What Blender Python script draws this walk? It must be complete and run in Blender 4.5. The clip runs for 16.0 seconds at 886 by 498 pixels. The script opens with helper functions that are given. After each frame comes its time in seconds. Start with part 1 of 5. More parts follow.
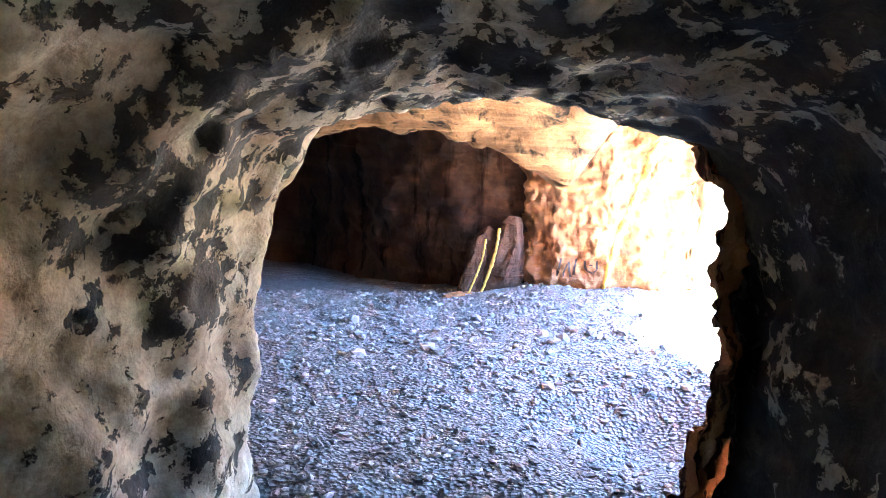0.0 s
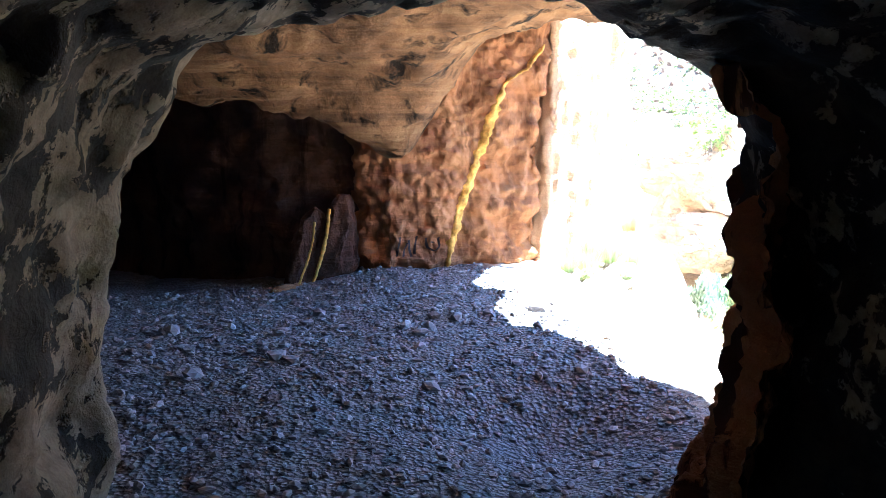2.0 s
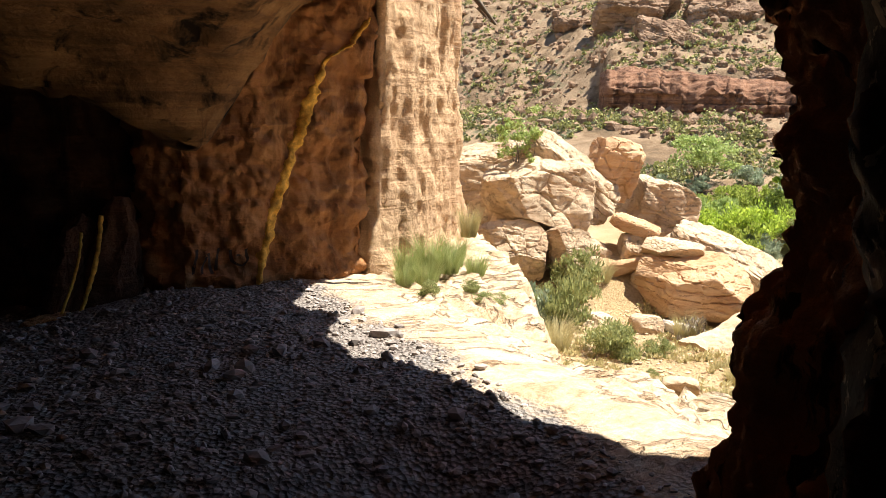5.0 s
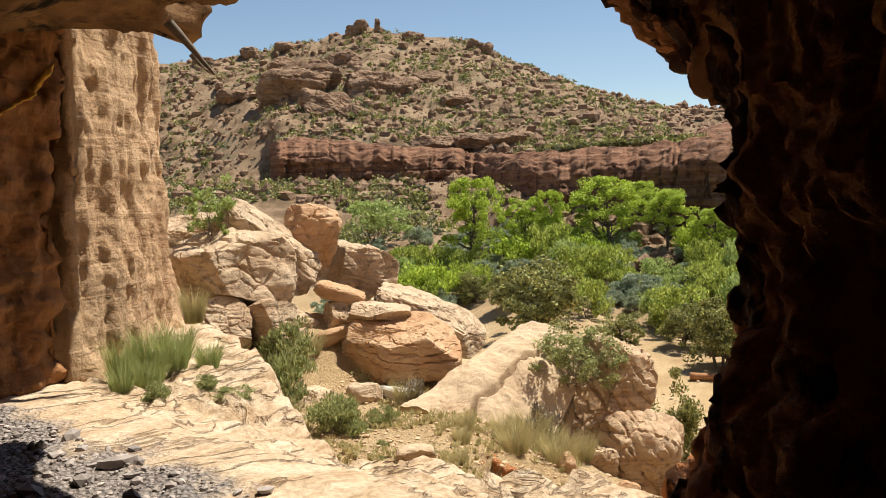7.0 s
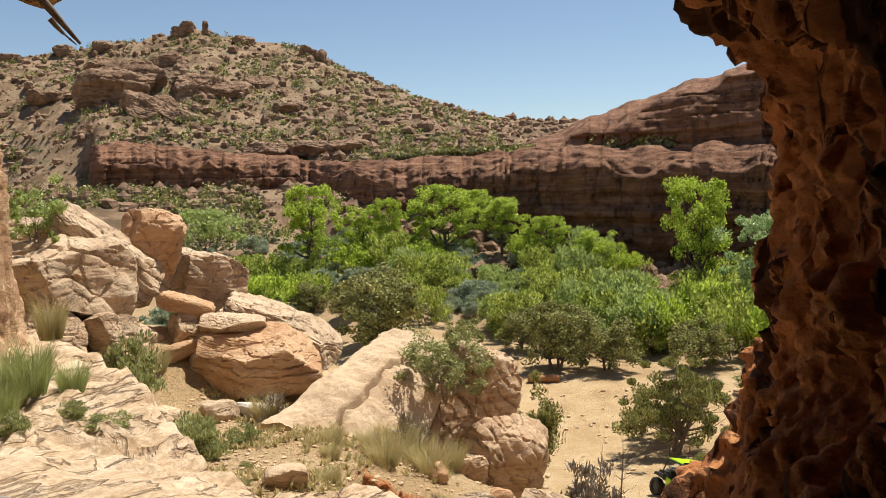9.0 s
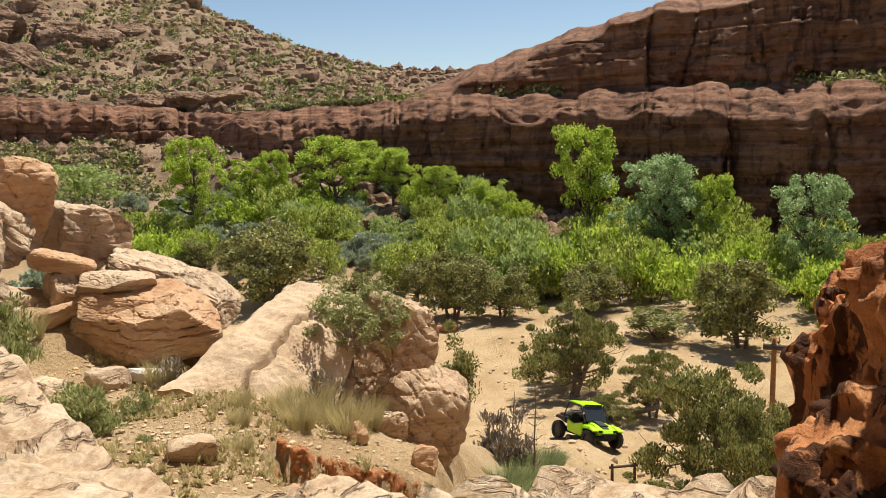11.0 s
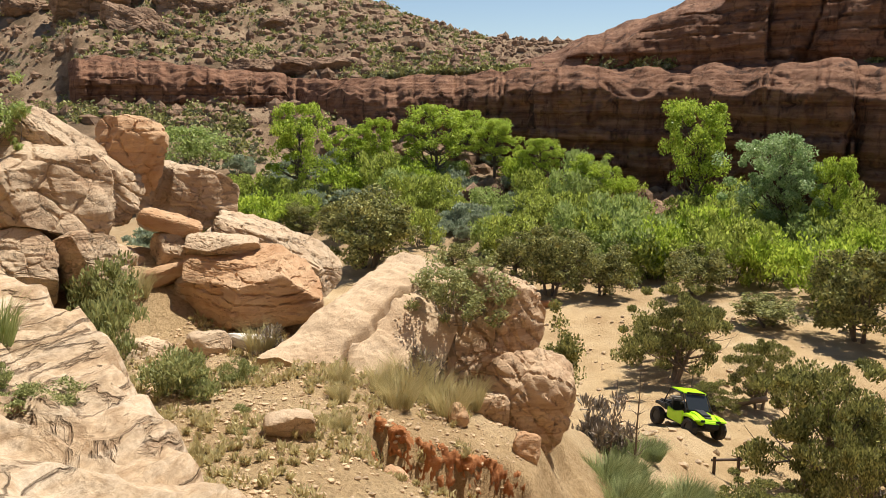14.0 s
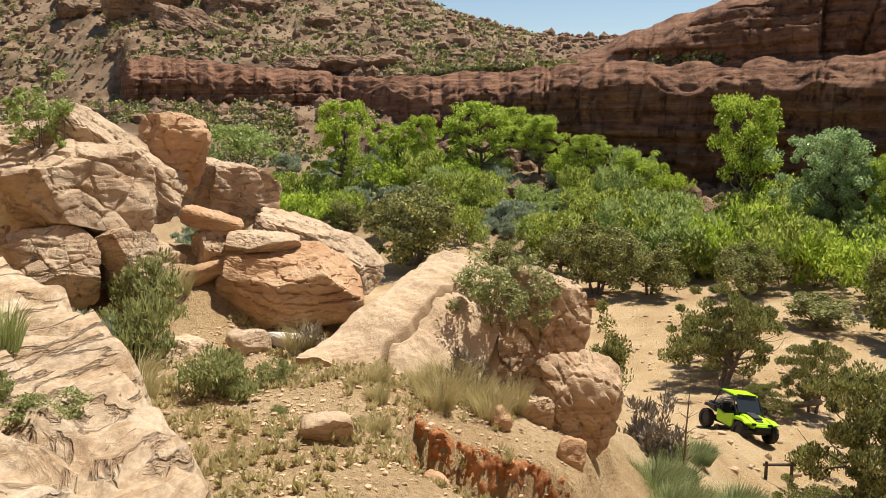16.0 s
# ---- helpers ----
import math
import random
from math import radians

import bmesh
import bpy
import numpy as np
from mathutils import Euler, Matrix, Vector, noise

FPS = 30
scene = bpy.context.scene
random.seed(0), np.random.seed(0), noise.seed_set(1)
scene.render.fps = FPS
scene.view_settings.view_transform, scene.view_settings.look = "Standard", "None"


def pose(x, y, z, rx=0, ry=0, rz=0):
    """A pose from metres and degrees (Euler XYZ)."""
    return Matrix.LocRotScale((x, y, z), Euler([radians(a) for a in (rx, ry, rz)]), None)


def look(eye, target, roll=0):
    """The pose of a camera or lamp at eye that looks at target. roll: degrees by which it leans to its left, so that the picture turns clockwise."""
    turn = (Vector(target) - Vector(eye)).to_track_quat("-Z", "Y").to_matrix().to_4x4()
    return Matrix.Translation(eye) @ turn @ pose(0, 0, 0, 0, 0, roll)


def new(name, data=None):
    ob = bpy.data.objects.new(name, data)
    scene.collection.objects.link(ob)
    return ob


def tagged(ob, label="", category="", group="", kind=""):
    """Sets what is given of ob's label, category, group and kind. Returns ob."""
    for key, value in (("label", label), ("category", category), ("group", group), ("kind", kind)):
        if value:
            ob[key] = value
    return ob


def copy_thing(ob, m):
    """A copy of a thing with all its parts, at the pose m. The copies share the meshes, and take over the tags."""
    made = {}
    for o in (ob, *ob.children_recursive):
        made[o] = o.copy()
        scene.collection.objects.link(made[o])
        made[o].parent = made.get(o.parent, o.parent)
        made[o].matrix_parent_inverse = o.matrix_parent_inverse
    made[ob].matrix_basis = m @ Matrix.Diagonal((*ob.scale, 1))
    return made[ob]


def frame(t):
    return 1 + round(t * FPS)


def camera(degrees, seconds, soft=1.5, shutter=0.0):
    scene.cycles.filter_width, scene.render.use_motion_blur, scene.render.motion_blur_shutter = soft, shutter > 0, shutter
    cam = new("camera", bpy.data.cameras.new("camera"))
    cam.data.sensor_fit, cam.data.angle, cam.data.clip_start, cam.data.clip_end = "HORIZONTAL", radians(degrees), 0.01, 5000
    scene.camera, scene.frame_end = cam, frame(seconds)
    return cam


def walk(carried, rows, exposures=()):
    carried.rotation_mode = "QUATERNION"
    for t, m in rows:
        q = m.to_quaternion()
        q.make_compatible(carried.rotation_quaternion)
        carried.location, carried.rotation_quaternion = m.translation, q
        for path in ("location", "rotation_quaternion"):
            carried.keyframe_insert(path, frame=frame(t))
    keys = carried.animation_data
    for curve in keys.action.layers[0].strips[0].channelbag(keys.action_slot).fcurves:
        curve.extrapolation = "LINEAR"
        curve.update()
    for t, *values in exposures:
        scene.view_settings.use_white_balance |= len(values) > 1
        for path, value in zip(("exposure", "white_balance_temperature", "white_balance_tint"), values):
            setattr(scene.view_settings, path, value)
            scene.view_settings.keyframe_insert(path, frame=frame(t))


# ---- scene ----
cam = camera(56.1, 16.0, 0.7)

PATH = [
    (0, (-0.068, 0.133, 1.848), (-0.043, 2.104, 1.515), 2.1),
    (0.5, (-0.176, 0.334, 1.783), (0.011, 2.278, 1.35), 1.8),
    (1, (-0.277, 0.634, 1.771), (0.1, 2.561, 1.39), 1.6),
    (1.5, (-0.406, 0.838, 1.76), (0.062, 2.749, 1.398), 1.1),
    (2, (-0.449, 1.126, 1.683), (0.086, 3.018, 1.315), 0.1),
    (2.5, (-0.427, 1.419, 1.656), (0.162, 3.293, 1.282), 0.7),
    (3, (-0.415, 1.697, 1.627), (0.153, 3.576, 1.246), 1.3),
    (3.2, (-0.404, 1.783, 1.64), (0.17, 3.66, 1.257), 1.0),
    (5.3, (-0.211, 2.603, 1.386), (0.932, 4.215, 1.082), 1.1),
    (5.5, (-0.198, 2.716, 1.374), (1.061, 4.244, 1.088), 1.0),
    (6, (-0.116, 2.955, 1.368), (1.369, 4.28, 1.166), 0.2),
    (6.5, (-0.101, 3.188, 1.352), (1.399, 4.501, 1.195), -0.7),
    (7, (-0.089, 3.386, 1.34), (1.485, 4.609, 1.176), -1.0),
    (7.5, (-0.011, 3.586, 1.32), (1.591, 4.777, 1.193), -1.0),
    (8, (-0.004, 3.788, 1.275), (1.654, 4.898, 1.143), -1.0),
    (8.5, (0.036, 3.957, 1.27), (1.786, 4.914, 1.123), -0.6),
    (9, (0.08, 4.128, 1.24), (1.867, 5.015, 1.091), -0.7),
    (9.5, (0.16, 4.296, 1.209), (2.006, 5.049, 1.045), -1.3),
    (9.7, (0.242, 4.354, 1.181), (2.101, 5.071, 1.006), -1.4),
    (11.8, (0.983, 5.087, 0.976), (2.856, 5.721, 0.677), -0.9),
    (12, (0.935, 5.053, 1.034), (2.797, 5.709, 0.718), -0.9),
    (12.5, (1.004, 5.17, 1.001), (2.833, 5.906, 0.664), -1.3),
    (13, (1.127, 5.267, 0.991), (2.942, 6.037, 0.655), -0.8),
    (13.5, (1.304, 5.297, 0.976), (3.115, 6.08, 0.647), -0.2),
    (14, (1.387, 5.327, 0.976), (3.167, 6.177, 0.644), 0.1),
    (14.5, (1.511, 5.437, 0.956), (3.284, 6.299, 0.617), -0.2),
    (15, (1.601, 5.416, 0.957), (3.373, 6.279, 0.622), 0.1),
    (15.5, (1.645, 5.409, 0.948), (3.396, 6.313, 0.608), -0.1),
    (16, (1.687, 5.439, 0.935), (3.417, 6.384, 0.597), -0.3),
]
walk(cam, [(t, look(eye, target, roll)) for t, eye, target, roll in PATH],
     [(0, 7.3, 4500, 2), (0.9, 6.0, 4100, 0), (1.5, 5.0, 4100, 0), (2.4, 4.0, 4500, 1), (3.2, 3.15, 5100, 3), (4.4, 2.1, 6100, 7), (5.3, 1.2, 6700, 7), (6.2, 0.85, 6800, 7), (8.0, 0.66, 6700, 8), (16.0, 0.62, 6700, 9)])

# ---- light: a high, slightly hazy desert sun from beyond the valley, and the sky ----
SUN_AZ, SUN_EL = radians(104), radians(64)      # azimuth from +y towards +x
world = bpy.data.worlds.new("sky")
scene.world = world
world.use_nodes = True
wn = world.node_tree.nodes
sky = wn.new("ShaderNodeTexSky")
sky.sky_type, sky.sun_disc = "NISHITA", False
sky.sun_elevation, sky.sun_rotation = SUN_EL, SUN_AZ
sky.altitude, sky.air_density, sky.dust_density, sky.ozone_density = 1500, 1.0, 0.6, 1.0
world.node_tree.links.new(sky.outputs[0], wn["Background"].inputs[0])
wn["Background"].inputs[1].default_value = 0.07
sun = new("sun", bpy.data.lights.new("sun", "SUN"))
sun.data.energy, sun.data.angle, sun.data.color = 5.0, radians(0.55), (1.0, 0.95, 0.87)
sun_way = Vector((math.sin(SUN_AZ) * math.cos(SUN_EL), math.cos(SUN_AZ) * math.cos(SUN_EL), math.sin(SUN_EL)))
sun.matrix_world = look(sun_way * 60, (0, 0, 0))


# ---- materials ----
def ramp_node(nt, stops):
    node = nt.nodes.new("ShaderNodeValToRGB")
    el = node.color_ramp.elements
    el[0].position, el[0].color = stops[0][0], (*stops[0][1], 1)
    el[1].position, el[1].color = stops[-1][0], (*stops[-1][1], 1)
    for p, c in stops[1:-1]:
        e = el.new(p)
        e.color = (*c, 1)
    return node


def noise_node(nt, vec, scale, detail=6, rough=0.6, dist=0.0):
    n = nt.nodes.new("ShaderNodeTexNoise")
    n.inputs["Scale"].default_value, n.inputs["Detail"].default_value = scale, detail
    n.inputs["Roughness"].default_value, n.inputs["Distortion"].default_value = rough, dist
    nt.links.new(vec, n.inputs["Vector"])
    return n


def mix_node(nt, fac, a, b, mode="MIX"):
    m = nt.nodes.new("ShaderNodeMix")
    m.data_type, m.blend_type = "RGBA", mode
    for sock, val in ((m.inputs[0], fac), (m.inputs[6], a), (m.inputs[7], b)):
        if isinstance(val, (int, float)):
            sock.default_value = val
        elif isinstance(val, tuple):
            sock.default_value = (*val, 1)
        else:
            nt.links.new(val, sock)
    return m.outputs[2]


def base_mat(name, rough=0.9, spec=0.3):
    m = bpy.data.materials.new(name)
    m.use_nodes = True
    nt = m.node_tree
    b = nt.nodes["Principled BSDF"]
    b.inputs["Roughness"].default_value, b.inputs["Specular IOR Level"].default_value = rough, spec
    geo = nt.nodes.new("ShaderNodeNewGeometry")
    return m, nt, b, geo.outputs["Position"]


def add_bump(nt, b, height, strength, distance):
    bump = nt.nodes.new("ShaderNodeBump")
    bump.inputs["Strength"].default_value, bump.inputs["Distance"].default_value = strength, distance
    nt.links.new(height, bump.inputs["Height"])
    nt.links.new(bump.outputs[0], b.inputs["Normal"])


def mapped(nt, vec, scale, rot=(0, 0, 0)):
    mp = nt.nodes.new("ShaderNodeMapping")
    mp.inputs["Scale"].default_value = scale
    mp.inputs["Rotation"].default_value = tuple(radians(r) for r in rot)
    nt.links.new(vec, mp.inputs["Vector"])
    return mp.outputs[0]


def sandstone(name, light, mid, dark, size=1.0, bands=1.0, varnish=0.0, tilt=(0, 0, 0), bump=0.6, crack=0.0, sharp=False):
    """Layered sandstone: colour by broad patches, thin beds along z, grain and, where asked, dark desert varnish. size: metres of a patch."""
    m, nt, b, pos = base_mat(name, 0.92, 0.2)
    patch = noise_node(nt, pos, 0.9 / size, 8, 0.62)
    beds = noise_node(nt, mapped(nt, pos, (0.25, 0.25, 4.5), tilt), 1.0 / size, 5, 0.6, 0.8)
    grain = noise_node(nt, pos, 45 / size, 3, 0.7)
    col = ramp_node(nt, [(0.28, dark), (0.5, mid), (0.72, light)])
    nt.links.new(patch.outputs[0], col.inputs[0])
    bed_col = ramp_node(nt, [(0.33, dark), (0.5, mid), (0.66, light)])
    nt.links.new(beds.outputs[0], bed_col.inputs[0])
    c = mix_node(nt, 0.45 * bands, col.outputs[0], bed_col.outputs[0])
    g = ramp_node(nt, [(0.25, (0.62, 0.6, 0.58)), (0.7, (1.08, 1.07, 1.05))])
    nt.links.new(grain.outputs[0], g.inputs[0])
    c = mix_node(nt, 0.7, c, g.outputs[0], "MULTIPLY")
    if varnish:
        v = noise_node(nt, mapped(nt, pos, (1.6, 1.6, 0.28)), 0.9 / size, 6, 0.62, 0.6)
        vr = ramp_node(nt, [(0.53, (0, 0, 0)), (0.56 if sharp else 0.66, (varnish, varnish, varnish))])
        nt.links.new(v.outputs[0], vr.inputs[0])
        c = mix_node(nt, vr.outputs[0], c, tuple(0.22 * v2 for v2 in dark))
    fine = noise_node(nt, pos, 9 / size, 8, 0.7)
    h = mix_node(nt, 0.5, beds.outputs[0], fine.outputs[0])
    if crack:
        wob = noise_node(nt, pos, 2.2 / size, 5, 0.65)
        mv = nt.nodes.new("ShaderNodeVectorMath")
        mv.operation = "MULTIPLY_ADD"
        mv.inputs[1].default_value = (1.3 * size,) * 3
        nt.links.new(wob.outputs["Color"], mv.inputs[0])
        nt.links.new(mapped(nt, pos, (1, 1, 1.7), tilt), mv.inputs[2])
        vo = nt.nodes.new("ShaderNodeTexVoronoi")
        vo.feature = "DISTANCE_TO_EDGE"
        vo.inputs["Scale"].default_value = 0.85 / size
        nt.links.new(mv.outputs[0], vo.inputs["Vector"])
        cr = ramp_node(nt, [(0.0, (1 - crack,) * 3), (0.018, (1, 1, 1))])
        nt.links.new(vo.outputs["Distance"], cr.inputs[0])
        c = mix_node(nt, 0.75, c, cr.outputs[0], "MULTIPLY")
        h = mix_node(nt, 1.0, h, cr.outputs[0], "MULTIPLY")
    nt.links.new(c, b.inputs["Base Color"])
    add_bump(nt, b, h, bump, 0.14 * size)
    return m


M_WALL = sandstone("cave_sandstone", (0.53, 0.29, 0.13), (0.41, 0.195, 0.082), (0.18, 0.078, 0.032), 0.4, 0.45, 0.6, (28, 14, 0), 1.0)
# Some soot, and the deep recess's shade painted into the stone colour.
M_RECESS = sandstone("sooty_shaded_sandstone", (0.24, 0.12, 0.065), (0.12, 0.06, 0.035), (0.035, 0.02, 0.015), 0.5, 0.3, 0.9, (20, 0, 0), 1.0)
M_PILLAR = sandstone("pillar_sandstone", (0.68, 0.33, 0.14), (0.54, 0.22, 0.085), (0.24, 0.09, 0.038), 0.3, 0.4, 0.93, (0, 75, 0), 1.0, 0.0, True)
# Streaks are varnish; the palette is also lowered to paint in underside shade.
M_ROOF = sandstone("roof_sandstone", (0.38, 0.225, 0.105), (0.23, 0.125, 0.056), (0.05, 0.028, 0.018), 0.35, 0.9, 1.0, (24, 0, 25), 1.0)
M_FACE = sandstone("pale_face_sandstone", (0.64, 0.45, 0.28), (0.53, 0.35, 0.21), (0.36, 0.21, 0.115), 0.6, 0.5, 0.3, (0, 80, 20), 1.0)
M_BOULDER = sandstone("boulder_sandstone", (0.66, 0.52, 0.37), (0.56, 0.42, 0.285), (0.38, 0.24, 0.145), 0.7, 0.6, 0.15, (22, 8, 0), 1.0, 0.45)
M_BOULDER_RED = sandstone("red_boulder_sandstone", (0.64, 0.46, 0.3), (0.54, 0.34, 0.195), (0.36, 0.18, 0.085), 0.7, 0.9, 0.0, (6, 4, 0), 1.0)
M_SLAB = sandstone("slab_sandstone", (0.62, 0.48, 0.34), (0.55, 0.415, 0.28), (0.44, 0.305, 0.19), 1.0, 0.4, 0.0, (0, 0, 0), 0.5)
M_CLIFF = sandstone("cliff_sandstone", (0.35, 0.2, 0.125), (0.235, 0.115, 0.066), (0.09, 0.041, 0.025), 2.6, 1.1, 0.75, (3, 2, 0), 1.0, 0.5)
M_MESA = sandstone("mesa_sandstone", (0.41, 0.285, 0.195), (0.3, 0.19, 0.12), (0.14, 0.075, 0.046), 3.2, 0.7, 0.3, (8, 0, 0), 1.0, 0.5)
M_OUTCROP = sandstone("cross_bedded_sandstone", (0.62, 0.47, 0.32), (0.52, 0.37, 0.24), (0.32, 0.19, 0.105), 0.5, 1.2, 0.0, (0, 40, 0), 1.0, 0.4)
M_DIRT = sandstone("red_dirt", (0.5, 0.25, 0.115), (0.4, 0.17, 0.07), (0.25, 0.095, 0.038), 0.25, 0.1, 0.0, (0, 0, 0), 1.0)


def ground_mat():
    """Yellow sand near by, pale road dust, grey-green scrub soil and red talus farther up."""
    m, nt, b, pos = base_mat("sandy_ground", 0.95, 0.15)
    big = noise_node(nt, pos, 0.35, 7, 0.6)
    fine = noise_node(nt, pos, 14, 6, 0.75)
    sand = ramp_node(nt, [(0.3, (0.36, 0.24, 0.125)), (0.5, (0.47, 0.335, 0.185)), (0.7, (0.55, 0.415, 0.255))])
    nt.links.new(big.outputs[0], sand.inputs[0])
    talus_n = noise_node(nt, pos, 0.11, 9, 0.68)
    talus = ramp_node(nt, [(0.32, (0.085, 0.06, 0.036)), (0.45, (0.17, 0.112, 0.066)), (0.57, (0.3, 0.21, 0.135)), (0.68, (0.13, 0.12, 0.068))])
    nt.links.new(talus_n.outputs[0], talus.inputs[0])
    sep = nt.nodes.new("ShaderNodeSeparateXYZ")
    nt.links.new(pos, sep.inputs[0])
    far = nt.nodes.new("ShaderNodeMapRange")
    far.inputs[1].default_value, far.inputs[2].default_value = 55, 85
    nt.links.new(sep.outputs[0], far.inputs[0])
    c = mix_node(nt, far.outputs[0], sand.outputs[0], talus.outputs[0])
    g = ramp_node(nt, [(0.34, (0.5, 0.46, 0.42)), (0.56, (1.08, 1.07, 1.05))])
    nt.links.new(fine.outputs[0], g.inputs[0])
    c = mix_node(nt, 0.7, c, g.outputs[0], "MULTIPLY")
    nt.links.new(c, b.inputs["Base Color"])
    clod = noise_node(nt, pos, 3.5, 8, 0.75)
    add_bump(nt, b, mix_node(nt, 0.5, fine.outputs[0], clod.outputs[0]), 1.0, 0.12)
    return m


def floor_mat():
    """Grey gravel and ash in the alcove, with bare pale bedrock towards the lip."""
    m, nt, b, pos = base_mat("gravel_floor", 0.95, 0.2)
    fine = nt.nodes.new("ShaderNodeTexVoronoi")
    fine.inputs["Scale"].default_value = 34
    nt.links.new(pos, fine.inputs["Vector"])
    n = noise_node(nt, pos, 7, 8, 0.7)
    grav = ramp_node(nt, [(0.3, (0.19, 0.16, 0.145)), (0.5, (0.34, 0.29, 0.26)), (0.7, (0.47, 0.42, 0.385))])
    nt.links.new(n.outputs[0], grav.inputs[0])
    grain = ramp_node(nt, [(0.0, (1.15, 1.12, 1.1)), (0.6, (0.45, 0.43, 0.42))])
    nt.links.new(fine.outputs["Distance"], grain.inputs[0])
    gravel = mix_node(nt, 0.8, grav.outputs[0], grain.outputs[0], "MULTIPLY")
    ash_n = noise_node(nt, pos, 0.55, 5, 0.6, 0.5)
    ash = ramp_node(nt, [(0.5, (0, 0, 0)), (0.64, (0.7, 0.7, 0.7))])
    nt.links.new(ash_n.outputs[0], ash.inputs[0])
    gravel = mix_node(nt, ash.outputs[0], gravel, (0.2, 0.19, 0.185))
    beds = noise_node(nt, mapped(nt, pos, (1.0, 1.0, 6.0)), 1.6, 8, 0.65, 0.7)
    rock = ramp_node(nt, [(0.3, (0.3, 0.185, 0.1)), (0.46, (0.52, 0.38, 0.25)), (0.66, (0.64, 0.52, 0.39))])
    worn_rock = noise_node(nt, mapped(nt, pos, (0.8, 2.2, 6.0), (0, 0, 35)), 2.2, 10, 0.72, 0.9)
    nt.links.new(worn_rock.outputs[0], rock.inputs[0])
    sep = nt.nodes.new("ShaderNodeSeparateXYZ")
    nt.links.new(pos, sep.inputs[0])
    edge = nt.nodes.new("ShaderNodeMath")
    edge.operation = "MULTIPLY_ADD"
    edge.inputs[1].default_value = 2.4
    nt.links.new(noise_node(nt, pos, 0.9, 6, 0.7).outputs[0], edge.inputs[0])
    nt.links.new(sep.outputs[0], edge.inputs[2])
    mask = nt.nodes.new("ShaderNodeMapRange")
    mask.inputs[1].default_value, mask.inputs[2].default_value = 3.15, 3.45
    nt.links.new(edge.outputs[0], mask.inputs[0])
    lines = noise_node(nt, mapped(nt, pos, (0.7, 1.7, 5.0), (0, 0, 28)), 0.55, 9, 0.56, 0.8)
    seam = ramp_node(nt, [(0.0, (1, 1, 1)), (0.478, (1, 1, 1)), (0.49, (0.3, 0.2, 0.14)), (0.502, (1, 1, 1)), (0.575, (1, 1, 1)), (0.583, (0.42, 0.31, 0.22)), (0.592, (1, 1, 1)), (1.0, (1, 1, 1))])
    nt.links.new(lines.outputs[0], seam.inputs[0])
    grit = ramp_node(nt, [(0.36, (0.62, 0.58, 0.54)), (0.6, (1.06, 1.05, 1.03))])
    nt.links.new(noise_node(nt, pos, 26, 7, 0.75).outputs[0], grit.inputs[0])
    slabs = mix_node(nt, 0.45, mix_node(nt, 0.8, rock.outputs[0], grit.outputs[0], "MULTIPLY"), seam.outputs[0], "MULTIPLY")
    c = mix_node(nt, mask.outputs[0], gravel, slabs)
    nt.links.new(c, b.inputs["Base Color"])
    h = mix_node(nt, 0.5, fine.outputs["Distance"], n.outputs[0])
    h = mix_node(nt, mask.outputs[0], h, mix_node(nt, 0.5, mix_node(nt, 0.35, worn_rock.outputs[0], noise_node(nt, pos, 20, 8, 0.75).outputs[0]), seam.outputs[0]))
    add_bump(nt, b, h, 1.0, 0.07)
    return m


